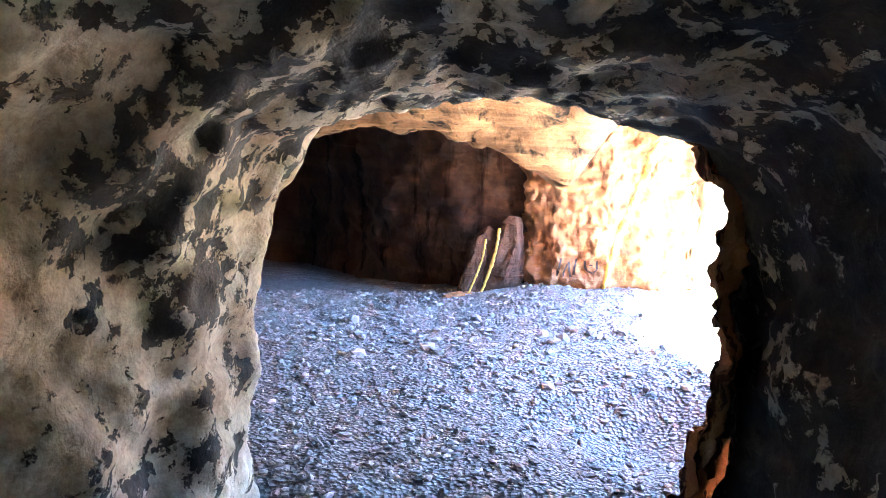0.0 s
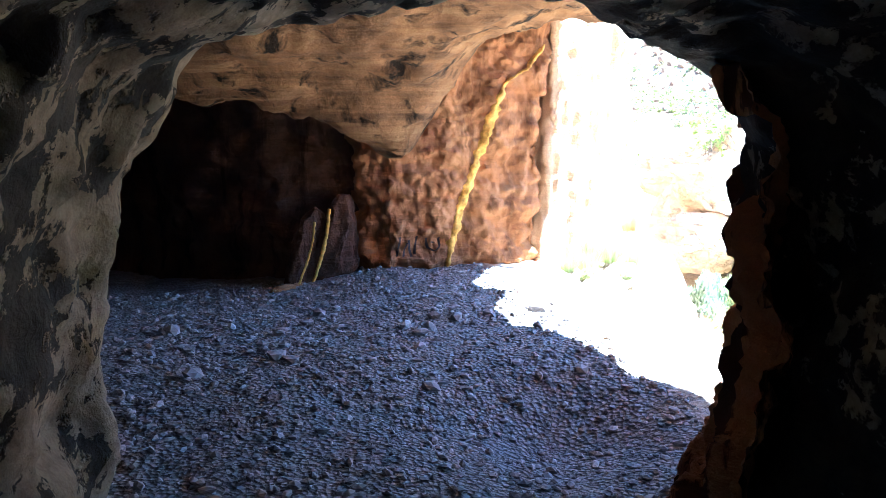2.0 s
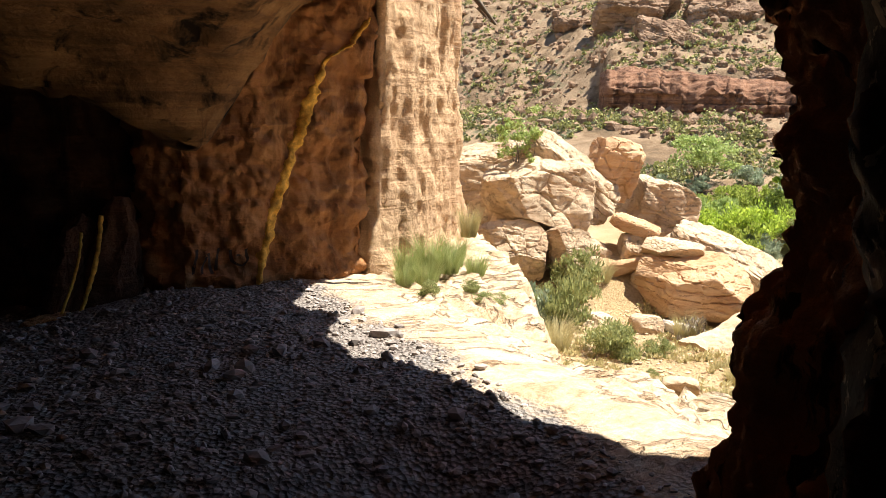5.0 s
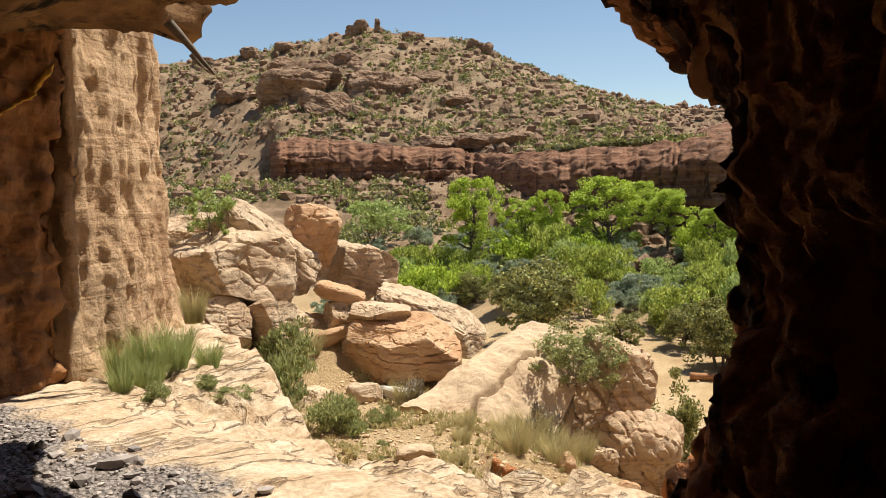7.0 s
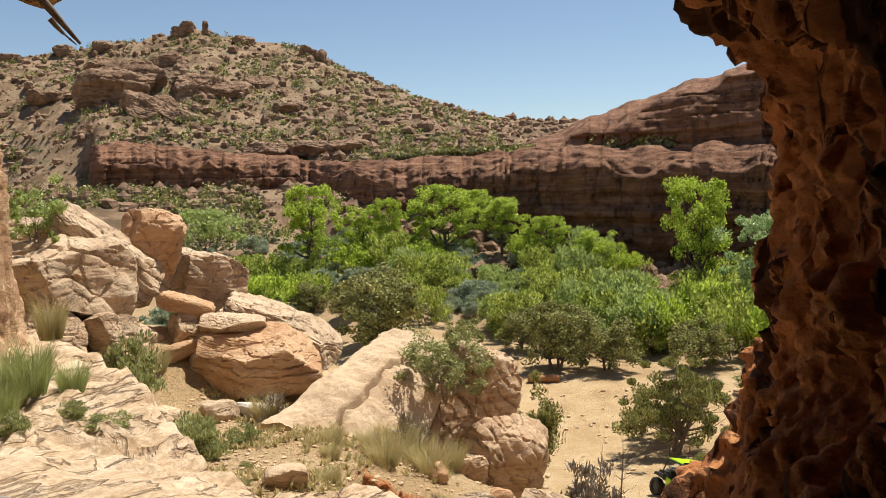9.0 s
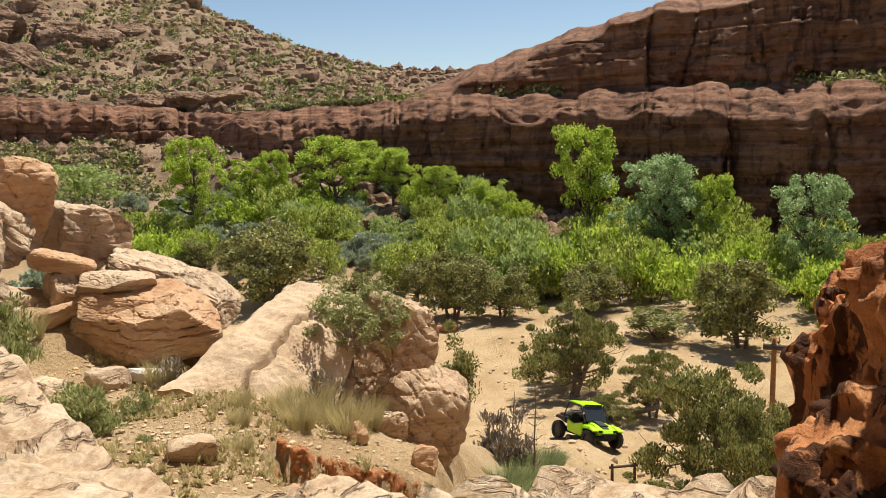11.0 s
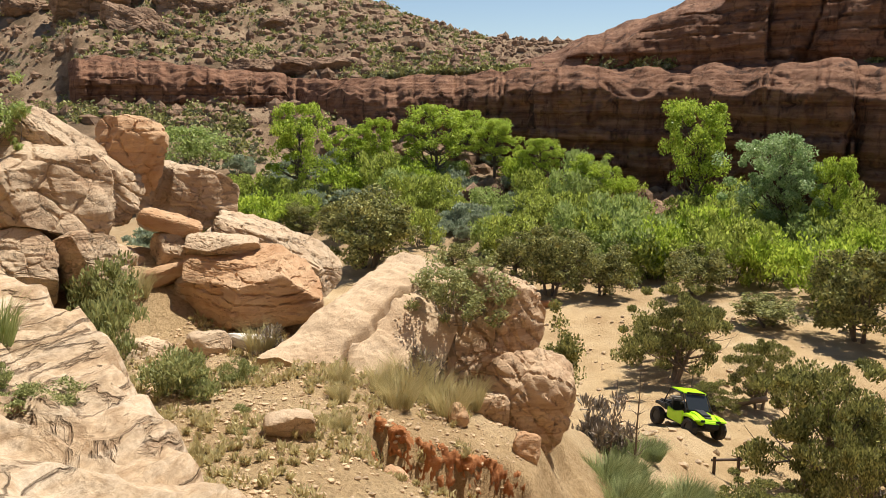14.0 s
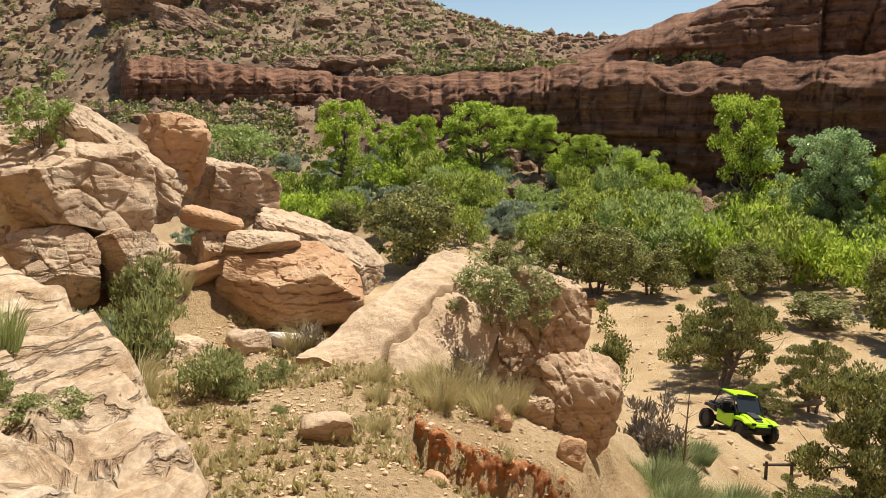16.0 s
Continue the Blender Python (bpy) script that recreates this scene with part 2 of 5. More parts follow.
def soot_mat():
    """Pale flaking rock blackened by smoke: soot left in patches, flakes broken off to clean stone."""
    m, nt, b, pos = base_mat("sooty_flaking_rock", 0.85, 0.3)
    warm = noise_node(nt, pos, 2.2, 8, 0.65)
    clean = ramp_node(nt, [(0.3, (0.25, 0.17, 0.108)), (0.5, (0.39, 0.3, 0.21)), (0.7, (0.57, 0.48, 0.375))])
    nt.links.new(warm.outputs[0], clean.inputs[0])
    vor = nt.nodes.new("ShaderNodeTexVoronoi")
    vor.inputs["Scale"].default_value, vor.inputs["Randomness"].default_value = 9.0, 1.0
    warp = noise_node(nt, pos, 9, 6, 0.7)
    mv = nt.nodes.new("ShaderNodeVectorMath")
    mv.operation = "MULTIPLY_ADD"
    mv.inputs[1].default_value = (0.16, 0.16, 0.16)
    nt.links.new(warp.outputs["Color"], mv.inputs[0])
    nt.links.new(pos, mv.inputs[2])
    nt.links.new(mv.outputs[0], vor.inputs["Vector"])
    cell = nt.nodes.new("ShaderNodeSeparateColor")
    nt.links.new(vor.outputs["Color"], cell.inputs[0])
    broad = noise_node(nt, pos, 1.4, 8, 0.72)
    add = nt.nodes.new("ShaderNodeMath")
    add.operation = "MULTIPLY_ADD"
    add.inputs[1].default_value = 0.24
    nt.links.new(cell.outputs[0], add.inputs[0])
    chips = nt.nodes.new("ShaderNodeTexVoronoi")
    chips.inputs["Scale"].default_value = 24
    nt.links.new(mapped(nt, mv.outputs[0], (1.0, 1.0, 0.6)), chips.inputs["Vector"])
    chip = nt.nodes.new("ShaderNodeSeparateColor")
    nt.links.new(chips.outputs["Color"], chip.inputs[0])
    finer = nt.nodes.new("ShaderNodeMath")
    finer.operation = "MULTIPLY_ADD"
    finer.inputs[1].default_value = 0.2
    nt.links.new(chip.outputs[0], finer.inputs[0])
    sepx = nt.nodes.new("ShaderNodeSeparateXYZ")
    nt.links.new(pos, sepx.inputs[0])
    worn = nt.nodes.new("ShaderNodeMapRange")
    worn.inputs[1].default_value, worn.inputs[2].default_value = -1.3, 0.8
    worn.inputs[3].default_value, worn.inputs[4].default_value = -0.12, 0.1
    nt.links.new(sepx.outputs[0], worn.inputs[0])
    plus = nt.nodes.new("ShaderNodeMath")
    nt.links.new(broad.outputs[0], plus.inputs[0])
    nt.links.new(worn.outputs[0], plus.inputs[1])
    nt.links.new(plus.outputs[0], finer.inputs[2])
    nt.links.new(finer.outputs[0], add.inputs[2])
    f = ramp_node(nt, [(0.7, (1, 1, 1)), (0.725, (0, 0, 0))])
    nt.links.new(add.outputs[0], f.inputs[0])
    stain = ramp_node(nt, [(0.35, (0.014, 0.011, 0.01)), (0.6, (0.06, 0.043, 0.032))])
    nt.links.new(noise_node(nt, pos, 6, 7, 0.7).outputs[0], stain.inputs[0])
    c = mix_node(nt, f.outputs[0], stain.outputs[0], clean.outputs[0])
    speck = ramp_node(nt, [(0.3, (0.45, 0.43, 0.42)), (0.6, (1.1, 1.08, 1.05))])
    nt.links.new(noise_node(nt, pos, 28, 6, 0.75).outputs[0], speck.inputs[0])
    c = mix_node(nt, 0.8, c, speck.outputs[0], "MULTIPLY")
    nt.links.new(c, b.inputs["Base Color"])
    h = mix_node(nt, 0.5, f.outputs[0], noise_node(nt, pos, 16, 6, 0.7).outputs[0])
    add_bump(nt, b, h, 0.9, 0.035)
    return m


def leaf_mat(name, a, c2, rough=0.55, trans=0.35):
    m, nt, b, pos = base_mat(name, rough, 0.25)
    geo = nt.nodes.new("ShaderNodeNewGeometry")
    r = ramp_node(nt, [(0.0, a), (1.0, c2)])
    nt.links.new(geo.outputs["Random Per Island"], r.inputs[0])
    nt.links.new(r.outputs[0], b.inputs["Base Color"])
    tr = nt.nodes.new("ShaderNodeBsdfTranslucent")
    nt.links.new(r.outputs[0], tr.inputs[0])
    ms = nt.nodes.new("ShaderNodeMixShader")
    ms.inputs[0].default_value = trans
    nt.links.new(b.outputs[0], ms.inputs[1])
    nt.links.new(tr.outputs[0], ms.inputs[2])
    nt.links.new(ms.outputs[0], nt.nodes["Material Output"].inputs[0])
    return m


def plain(name, col, rough=0.6, metal=0.0, var=0.25, scale=12):
    m, nt, b, pos = base_mat(name, rough, 0.4)
    n = noise_node(nt, pos, scale, 5, 0.65)
    r = ramp_node(nt, [(0.3, tuple(v * (1 - var) for v in col)), (0.7, tuple(min(1, v * (1 + var)) for v in col))])
    nt.links.new(n.outputs[0], r.inputs[0])
    nt.links.new(r.outputs[0], b.inputs["Base Color"])
    b.inputs["Metallic"].default_value = metal
    return m


M_GROUND, M_FLOOR, M_SOOT = ground_mat(), floor_mat(), soot_mat()
M_COTTON = leaf_mat("cottonwood_leaves", (0.19, 0.28, 0.025), (0.62, 0.72, 0.12), 0.45, 0.42)
M_PALECOTTON = leaf_mat("pale_cottonwood_leaves", (0.18, 0.28, 0.09), (0.52, 0.63, 0.32), 0.4, 0.38)
M_WILLOW = leaf_mat("willow_leaves", (0.15, 0.185, 0.03), (0.6, 0.66, 0.16), 0.5, 0.4)
M_OLIVE = leaf_mat("olive_leaves", (0.28, 0.36, 0.1), (0.42, 0.48, 0.18), 0.55, 0.45)
M_JUNIPER = leaf_mat("juniper_foliage", (0.08, 0.088, 0.028), (0.44, 0.43, 0.15), 0.65, 0.24)
M_BRUSH = leaf_mat("grey_green_brush", (0.12, 0.13, 0.06), (0.33, 0.33, 0.2), 0.8, 0.15)
M_SAGE = leaf_mat("sage_foliage", (0.24, 0.29, 0.18), (0.4, 0.44, 0.31), 0.8, 0.3)
M_GREENSHRUB = leaf_mat("green_shrub_leaves", (0.17, 0.19, 0.07), (0.46, 0.48, 0.21), 0.6, 0.35)
M_GRASS = leaf_mat("green_grass_blades", (0.3, 0.36, 0.12), (0.5, 0.52, 0.24), 0.7, 0.4)
M_BROOM = leaf_mat("rabbitbrush_stems", (0.2, 0.24, 0.09), (0.46, 0.5, 0.24), 0.7, 0.3)
M_DRY = leaf_mat("dry_grass_blades", (0.42, 0.36, 0.17), (0.62, 0.54, 0.3), 0.8, 0.35)
M_TWIGGY = leaf_mat("grey_twigs", (0.2, 0.165, 0.13), (0.36, 0.31, 0.25), 0.85, 0.05)
M_BARK = plain("grey_bark", (0.13, 0.1, 0.075), 0.9)
M_DEADWOOD = plain("weathered_dead_wood", (0.2, 0.15, 0.11), 0.85)
M_GOLD = plain("yellow_mineral", (0.62, 0.36, 0.06), 0.8, 0, 0.5, 22)
M_PEBBLE = plain("grey_pebbles", (0.33, 0.28, 0.25), 0.9, 0, 0.6, 9)
M_WHITE = plain("chalky_white_rock", (0.58, 0.54, 0.48), 0.9, 0, 0.12, 6)
M_LIME = plain("lime_green_paint", (0.42, 0.75, 0.02), 0.25, 0, 0.05, 4)
M_BLACK = plain("black_plastic", (0.02, 0.02, 0.022), 0.45, 0, 0.2, 20)
M_TYRE = plain("dusty_tyre_rubber", (0.035, 0.03, 0.027), 0.85, 0, 0.4, 15)
M_STEEL = plain("dull_steel", (0.3, 0.29, 0.28), 0.45, 0.9, 0.2, 30)
M_RUST = plain("rusty_post", (0.33, 0.15, 0.06), 0.85, 0, 0.35, 10)
M_DARKBEAM = plain("dark_timber", (0.085, 0.06, 0.045), 0.85, 0, 0.35, 10)
M_SCRAWL = plain("charcoal_scrawl", (0.07, 0.05, 0.045), 0.95, 0, 0.4, 30)
M_GLASS = plain("smoked_windscreen", (0.03, 0.035, 0.04), 0.08, 0, 0.05, 4)
M_SANDPEBBLE = plain("tan_pebbles", (0.48, 0.35, 0.22), 0.9, 0, 0.4, 3)


# ---- mesh helpers ----
def mesh_object(name, verts, faces, mat, smooth=True, parent=None, label=""):
    me = bpy.data.meshes.new(name)
    me.from_pydata([tuple(v) for v in verts], [], faces)
    me.materials.append(mat)
    if smooth:
        me.polygons.foreach_set("use_smooth", [True] * len(me.polygons))
    me.update()
    ob = new(name, me)
    if parent:
        ob.parent = parent
    if label:
        ob["label"] = label
    return ob


def part(name, bm, mat, parent, label=""):
    me = bpy.data.meshes.new(name)
    bm.to_mesh(me)
    bm.free()
    me.materials.append(mat)
    ob = new(name, me)
    ob.parent = parent
    if label:
        ob["label"] = label
    return ob


def fbm(p, octaves=5, h=0.9):
    return noise.fractal(Vector(p), h, 2.1, octaves, noise_basis="PERLIN_ORIGINAL")


def ridged(p, octaves=5):
    return noise.hetero_terrain(Vector(p), 0.8, 2.1, octaves, 0.6, noise_basis="PERLIN_ORIGINAL")


def grid_faces(nu, nv, wrap=False):
    faces = []
    for i in range(nu - 1):
        for j in range(nv - (0 if wrap else 1)):
            k = (j + 1) % nv
            faces.append((i * nv + j, (i + 1) * nv + j, (i + 1) * nv + k, i * nv + k))
    return faces


def displaced_grid(name, pts, nu, nv, mat, amount, size, wrap=False, ledge=0.0, flip=False, facet=0.0):
    """A grid of points pushed along its own normals by fractal noise, with bedding ledges and chipped facets."""
    arr = np.array(pts, float).reshape(nu, nv, 3)
    du = np.gradient(arr, axis=0)
    dv = (np.roll(arr, -1, 1) - np.roll(arr, 1, 1)) if wrap else np.gradient(arr, axis=1)
    nrm = np.cross(du, dv)
    nrm /= np.maximum(np.linalg.norm(nrm, axis=2, keepdims=True), 1e-9)
    out = []
    for i in range(nu):
        for j in range(nv):
            p, n = arr[i, j], nrm[i, j]
            d = amount * fbm(p / size, 6)
            if ledge:
                lay = p[2] * 5.0 + 1.2 * fbm(p * 0.8, 3)
                d += ledge * (abs((lay % 1.0) - 0.5) - 0.25)
            if facet:
                d += facet * (noise.voronoi(Vector(p / (size * 0.35)))[0][0] - 0.4)
            out.append(p + n * d)
    faces = grid_faces(nu, nv, wrap)
    if flip:
        faces = [f[::-1] for f in faces]
    return mesh_object(name, out, faces, mat)


def along(poly, n):
    """n points at even steps along a polyline of any dimension."""
    p = np.array(poly, float)
    seg = np.r_[0, np.cumsum(np.linalg.norm(np.diff(p[:, :2], axis=0), axis=1))]
    s = np.linspace(0, seg[-1], n)
    return np.stack([np.interp(s, seg, p[:, k]) for k in range(p.shape[1])], 1)


def smooth01(x, a, b):
    t = min(1.0, max(0.0, (x - a) / (b - a)))
    return t * t * (3 - 2 * t)


def roughen(ob, amount, size, stretch=1.0, seed=0.0):
    """Weathers a wall into sharp crests and hollows, drawn out along z by the stretch."""
    me = ob.data
    ways = [v.normal.copy() for v in me.vertices]
    for v, n in zip(me.vertices, ways):
        p = (v.co.x / size + seed, v.co.y / size, v.co.z / (size * stretch))
        v.co += n * amount * (1 - 3.2 * abs(fbm(p, 5)))


# ---- the ground: one sheet from under the cave to the horizon ----
C0 = Vector((1.5, 5.4))
D0, W0 = Vector((0.899, 0.438)), Vector((0.438, -0.899))
PHI = [-180, -70, -40, -28, -23.4, -16, -10, -6, 0, 10, 20, 30, 50, 90, 180]
CLIFF_R = [230, 230, 205, 172, 166, 158, 150, 128, 118, 108, 98, 92, 88, 95, 230]
CLIFF_BASE = [-8, -4, 0, 1, 0.5, -1.5, -3.5, -7, -9.5, -11, -11.5, -12, -12, -12, -8]
CLIFF_TOP = [4, 3, 3, 3.0, 10.2, 9.5, 6.6, 5.6, 6.2, 6.8, 6.6, 6.0, 6, 6, 4]
CLIFF_LIFT = [0, 0, 0, 0, 0.5, 2.5, 5, 5, 4.5, 2.8, 1.5, 0.5, 0, 0, 0]
RIDGE_EL = [(-180, 5), (-40, 7), (-28.5, 8.1), (-25, 8.6), (-22, 9.3), (-19, 9.9), (-16.7, 10.5), (-13, 9.9), (-9.5, 9.6), (-7.5, 8.5), (-4, 7.0), (0, 5.7), (2.5, 4.8), (5, 4.6), (8, 4.5), (12, 4.6), (90, 5), (180, 5)]


def by_phi(phi, table):
    return float(np.interp(phi, PHI, table))


def terrace(a, b):
    return -2.5 - 0.05 * (a - 8) - 0.42 * max(0.0, b + 1.5)


BANK_A, BANK_B = Vector((10.28, 10.63)), Vector((11.12, 8.86))


def bank_place(x, y):
    """How far along the dirt bank a place lies, and how far before it on the cave's side."""
    way = (BANK_B - BANK_A).normalized()
    d = Vector((x, y)) - BANK_A
    t = d.dot(way)
    return t, d.dot(Vector((way.y, -way.x))) + 0.22 * fbm((t * 1.6, 6, 0), 4) - 0.25 * math.sin(t * 1.6)


def ground_z(x, y):
    d = Vector((x, y)) - C0
    a, b = d.dot(D0), d.dot(W0)
    r = d.length
    phi = math.degrees(math.atan2(b, a))
    rim = float(np.interp(a, [5, 8, 10, 12, 14], [0.9, 1.0, 1.3, 1.6, 1.7])) + 0.3 * fbm((a * 0.8, 4, 0), 4) * smooth01(20 - a, 0, 4)
    e = max(a - 15.5, 1.9 * (b - rim))
    drop = float(np.interp(e, [0, 1.2, 5, 12, 18, 28, 45], [0, 1.4, 3.4, 6.2, 8.2, 9.0, 9.4]))
    z = terrace(min(a, 16), min(b, 1.5)) - drop
    if r < 25:
        z += 1.35 * math.exp(-((x - 12.5) ** 2 + (y - 17.2) ** 2) / 3.6)
    if r < 20:
        t, n = bank_place(x, y)
        z -= 0.7 * smooth01(t, -0.15, 0.3) * smooth01(2.15 - t, 0, 0.35) * smooth01(n, 0.0, 0.3) * smooth01(1.7 - n, 0, 1.3)
    if r < 60:
        z += 0.05 * fbm((x * 0.9, y * 0.9, 0), 5) + 0.02 * fbm((x * 5, y * 5, 3), 3)
    rc, zb, zt = by_phi(phi, CLIFF_R), by_phi(phi, CLIFF_BASE), by_phi(phi, CLIFF_TOP)
    z += (zb - z) * smooth01(r, rc - 75, rc - 2)
    z += by_phi(phi, CLIFF_LIFT) * smooth01(r, rc - 24, rc - 1)
    if r > 45:
        z += 0.5 * smooth01(r, 45, 80) * fbm((x * 0.08, y * 0.08, 0), 5)
    if r > rc:
        soft_end = 30 * smooth01(-phi, 22.8, 23.5)
        z = zb + (zt - 0.6 - zb) * smooth01(r, rc + 8.0, rc + 13 + soft_end)
        rr = rc + 135
        top = 1.0 + rr * math.tan(radians(float(np.interp(phi, [k for k, _ in RIDGE_EL], [v for _, v in RIDGE_EL]))))
        s = (r - rc - 12) / 123
        if s > 0:
            up = zt + (max(top, zt) - zt) * (min(s, 1) ** 1.05) - max(0, s - 1) * 40
            k = up * 0.3 + 1.6 * fbm((x * 0.02, y * 0.02, 7), 4)
            shelf = (math.floor(k) + smooth01(k - math.floor(k), 0.6, 0.95) - k) / 0.3
            up += 0.75 * shelf * smooth01(fbm((x * 0.03, y * 0.03, 12), 3), -0.15, 0.25)
            z = up + (z - up) * (1 - smooth01(s, 0, 0.28)) * soft_end / 30
            z += (1.6 * fbm((x * 0.035, y * 0.035, 1), 6) + 1.0 * fbm((x * 0.15, y * 0.15, 4), 5)) * smooth01(s, 0, 0.1) * (1 - 0.6 * smooth01(s, 0.8, 1))
    return max(z, -16)


def build_ground():
    radii = np.r_[np.linspace(0.5, 22, 130), np.geomspace(22.3, 330, 250), [420, 700, 1500]]
    phis = np.r_[np.linspace(-180, -36, 36)[:-1], np.linspace(-36, 40, 250), np.linspace(40, 180, 36)[1:-1]]
    verts = []
    for r in radii:
        for ph in phis:
            q = C0 + D0 * (r * math.cos(radians(ph))) + W0 * (r * math.sin(radians(ph)))
            verts.append((q.x, q.y, ground_z(q.x, q.y)))
    ob = mesh_object("ground", verts, grid_faces(len(radii), len(phis), True), M_GROUND)
    tagged(ob, "sandy desert valley ground rising to scrubby talus slopes", "ground", kind="structure")


build_ground()


# ---- cliffs across the valley ----
def polar(phi, r, z):
    q = C0 + D0 * (r * math.cos(radians(phi))) + W0 * (r * math.sin(radians(phi)))
    return np.array((q.x, q.y, z))


def build_cliff(name, label, phi0, phi1, n, radius, base, top, back, joint, cap, batter):
    """A sandstone wall of jointed blocks and uneven beds, with a stepped, cross-bedded slope of the given height (cap) along its rim."""
    m, wall = 84, 52
    rngc = np.random.default_rng(int(joint * 1000))
    edges = np.cumsum(2.2 + 9.0 * rngc.random(160) ** 2) - 120
    proud = rngc.normal(size=200) * 0.8
    lean = rngc.normal(size=200)
    split = rngc.random(200) ** 3
    verts = []
    for i in range(n):
        phi = phi0 + (phi1 - phi0) * i / (n - 1)
        r0, zb, zt = radius(phi), base(phi), top(phi)
        am = radians(phi) * r0
        zt += 0.9 * fbm((am * 0.06, 3, 0), 5)
        r0 += 7.0 * fbm((am * 0.045, 9, 0), 4) + 1.8 * abs(fbm((am * 0.16, 2, 5), 4))
        r0 += 9 * max(0.0, 1 - (am - radians(phi0) * radius(phi0)) / 2.2) ** 2
        rim = cap * (0.65 + 0.9 * abs(fbm((am * 0.07, 21, 0), 3)))
        rim = min(rim, 0.6 * (zt - zb))
        for j in range(m):
            if j < wall:
                h = j / (wall - 1)
                z = zb - 1 + (zt - rim - zb + 1) * h
                sway = am + 0.5 * fbm((am * 0.2, z * 0.25, 8), 3) + 0.12 * z * lean[int(np.searchsorted(edges, am)) % 200]
                b = int(np.searchsorted(edges, sway))
                gap = min(abs(sway - edges[max(0, b - 1)]), abs(edges[min(b, 159)] - sway))
                crack = smooth01(0.42 - gap, 0.0, 0.4) * (0.1 + split[b % 200])
                bed = z * 0.62 + 0.5 * fbm((am * 0.03, z * 0.2, 4), 3)
                f = bed - math.floor(bed)
                tier = noise.noise(Vector((math.floor(bed) * 3.7, 0.3 * proud[b % 200], am * 0.02)))
                undercut = smooth01(0.16 - f, 0, 0.16) * (0.35 + 0.5 * abs(fbm((am * 0.12, bed, 2), 2)))
                hole = smooth01(fbm((am * 0.22, z * 0.5, 31), 3), 0.28, 0.5) * smooth01(0.55 - h, 0, 0.2)
                r = r0 + 0.5 * proud[b % 200] + 1.5 * tier + 1.2 * crack + 1.3 * undercut + 1.6 * hole + batter * h * h - 1.0 * smooth01(0.25 - h, 0, 0.25) * (1 - hole) + 0.7 * fbm((am * 0.35, z * 0.5, 1), 6)
                last = r
            else:
                h = (j - wall + 1) / (m - wall)
                k = 5 * h + 0.02 * am + 1.1 * fbm((am * 0.06, h, 15), 4)
                stair = (math.floor(k) + smooth01(k - math.floor(k), 0.5, 0.95) - k) / 5
                z = zt - rim + rim * (min(1.0, h * 1.15) ** 0.8) + 0.3 * rim * stair + 0.5 * fbm((am * 0.3, h * 4, 2), 5) - 1.6 * smooth01(h, 0.85, 1)
                r = last + 0.25 + back * (0.55 * h + 0.45 * h * h) + 0.5 * fbm((am * 0.4, h * 5, 6), 4) + 0.7 * crack * (1 - h)
            verts.append(polar(phi, r, z))
    ob = mesh_object(name, verts, grid_faces(n, m), M_CLIFF)
    tagged(ob, label, "cliff", kind="structure")


build_cliff("cliff_lower", "banded red sandstone cliff with vertical joints above the trees", -23.4, 62, 720,
            lambda p: by_phi(p, CLIFF_R) - 1.5, lambda p: by_phi(p, CLIFF_BASE), lambda p: by_phi(p, CLIFF_TOP), 9, 0.16, 4.4, 1.2)
UP_P, UP_T = [3.5, 6, 8, 10, 13, 17, 22, 30, 40, 70], [5.6, 8.8, 10.3, 12.6, 14.8, 17.2, 18.9, 20, 21, 21]
build_cliff("cliff_upper", "upper tier of rounded red sandstone cliff with shrubs on its rim", 3.6, 62, 430,
            lambda p: by_phi(p, CLIFF_R) + 8, lambda p: by_phi(p, CLIFF_TOP) - 1.5, lambda p: float(np.interp(p, UP_P, UP_T)), 22, 0.12, 4.5, 3.0)


# ---- the cave: passage with its hole, alcove floor, roof and walls, outer rock mass ----
EDGE_Y = [1.0, 3.0, 4.8, 5.5, 6.1, 6.6, 7.15, 8.3, 10.4, 13.0]
EDGE_X = [4.4, 4.2, 3.95, 3.75, 3.5, 3.12, 3.45, 3.95, 4.75, 5.6]


def floor_z(x, y):
    xe = float(np.interp(y, EDGE_Y, EDGE_X))
    z = 0.02 - 0.085 * max(0.0, y - 6.2) * smooth01(1.6 - x, 0, 2.2)
    z += 0.16 * smooth01(2.6 - y, 0, 1.6)
    z -= 0.22 * math.exp(-((x - 1.3) ** 2 + (y - 5.0) ** 2) / 0.5)
    shelf = smooth01(x, 2.4, 3.4)
    z -= 0.22 * shelf * smooth01(8.6 - y, 0, 1.5)
    z += 0.12 * smooth01(y, 7.8, 9.4) * smooth01(x, 2.6, 4.0)
    lay = 0.8 * fbm((x * 0.7, y * 0.7, 2), 4) + x * 0.42 - y * 0.2
    k = lay * 4.0
    z += shelf * (0.45 * ((math.floor(k) + smooth01(k - math.floor(k), 0.82, 1.0)) / 4.0 - lay) + 0.05 * fbm((x * 3, y * 3, 0), 6))
    z += 0.035 * fbm((x * 1.3, y * 1.3, 5), 5) + 0.012 * fbm((x * 9, y * 9, 2), 3)
    out = x - xe + 0.12 * fbm((x * 2.0, y * 2.0, 8), 3)
    if out > 0:
        z -= min(3.6, 1.9 * out + 1.2 * out * out)
    return z


def build_floor():
    nx, ny = 270, 380
    verts = [(-5.5 + 12.5 * i / (nx - 1), -3 + 17.5 * j / (ny - 1)) for i in range(nx) for j in range(ny)]
    ob = mesh_object("floor", [(x, y, floor_z(x, y)) for x, y in verts], grid_faces(nx, ny), M_FLOOR)
    tagged(ob, "gravel cave floor running out onto pale layered bedrock", "floor", kind="structure")


build_floor()


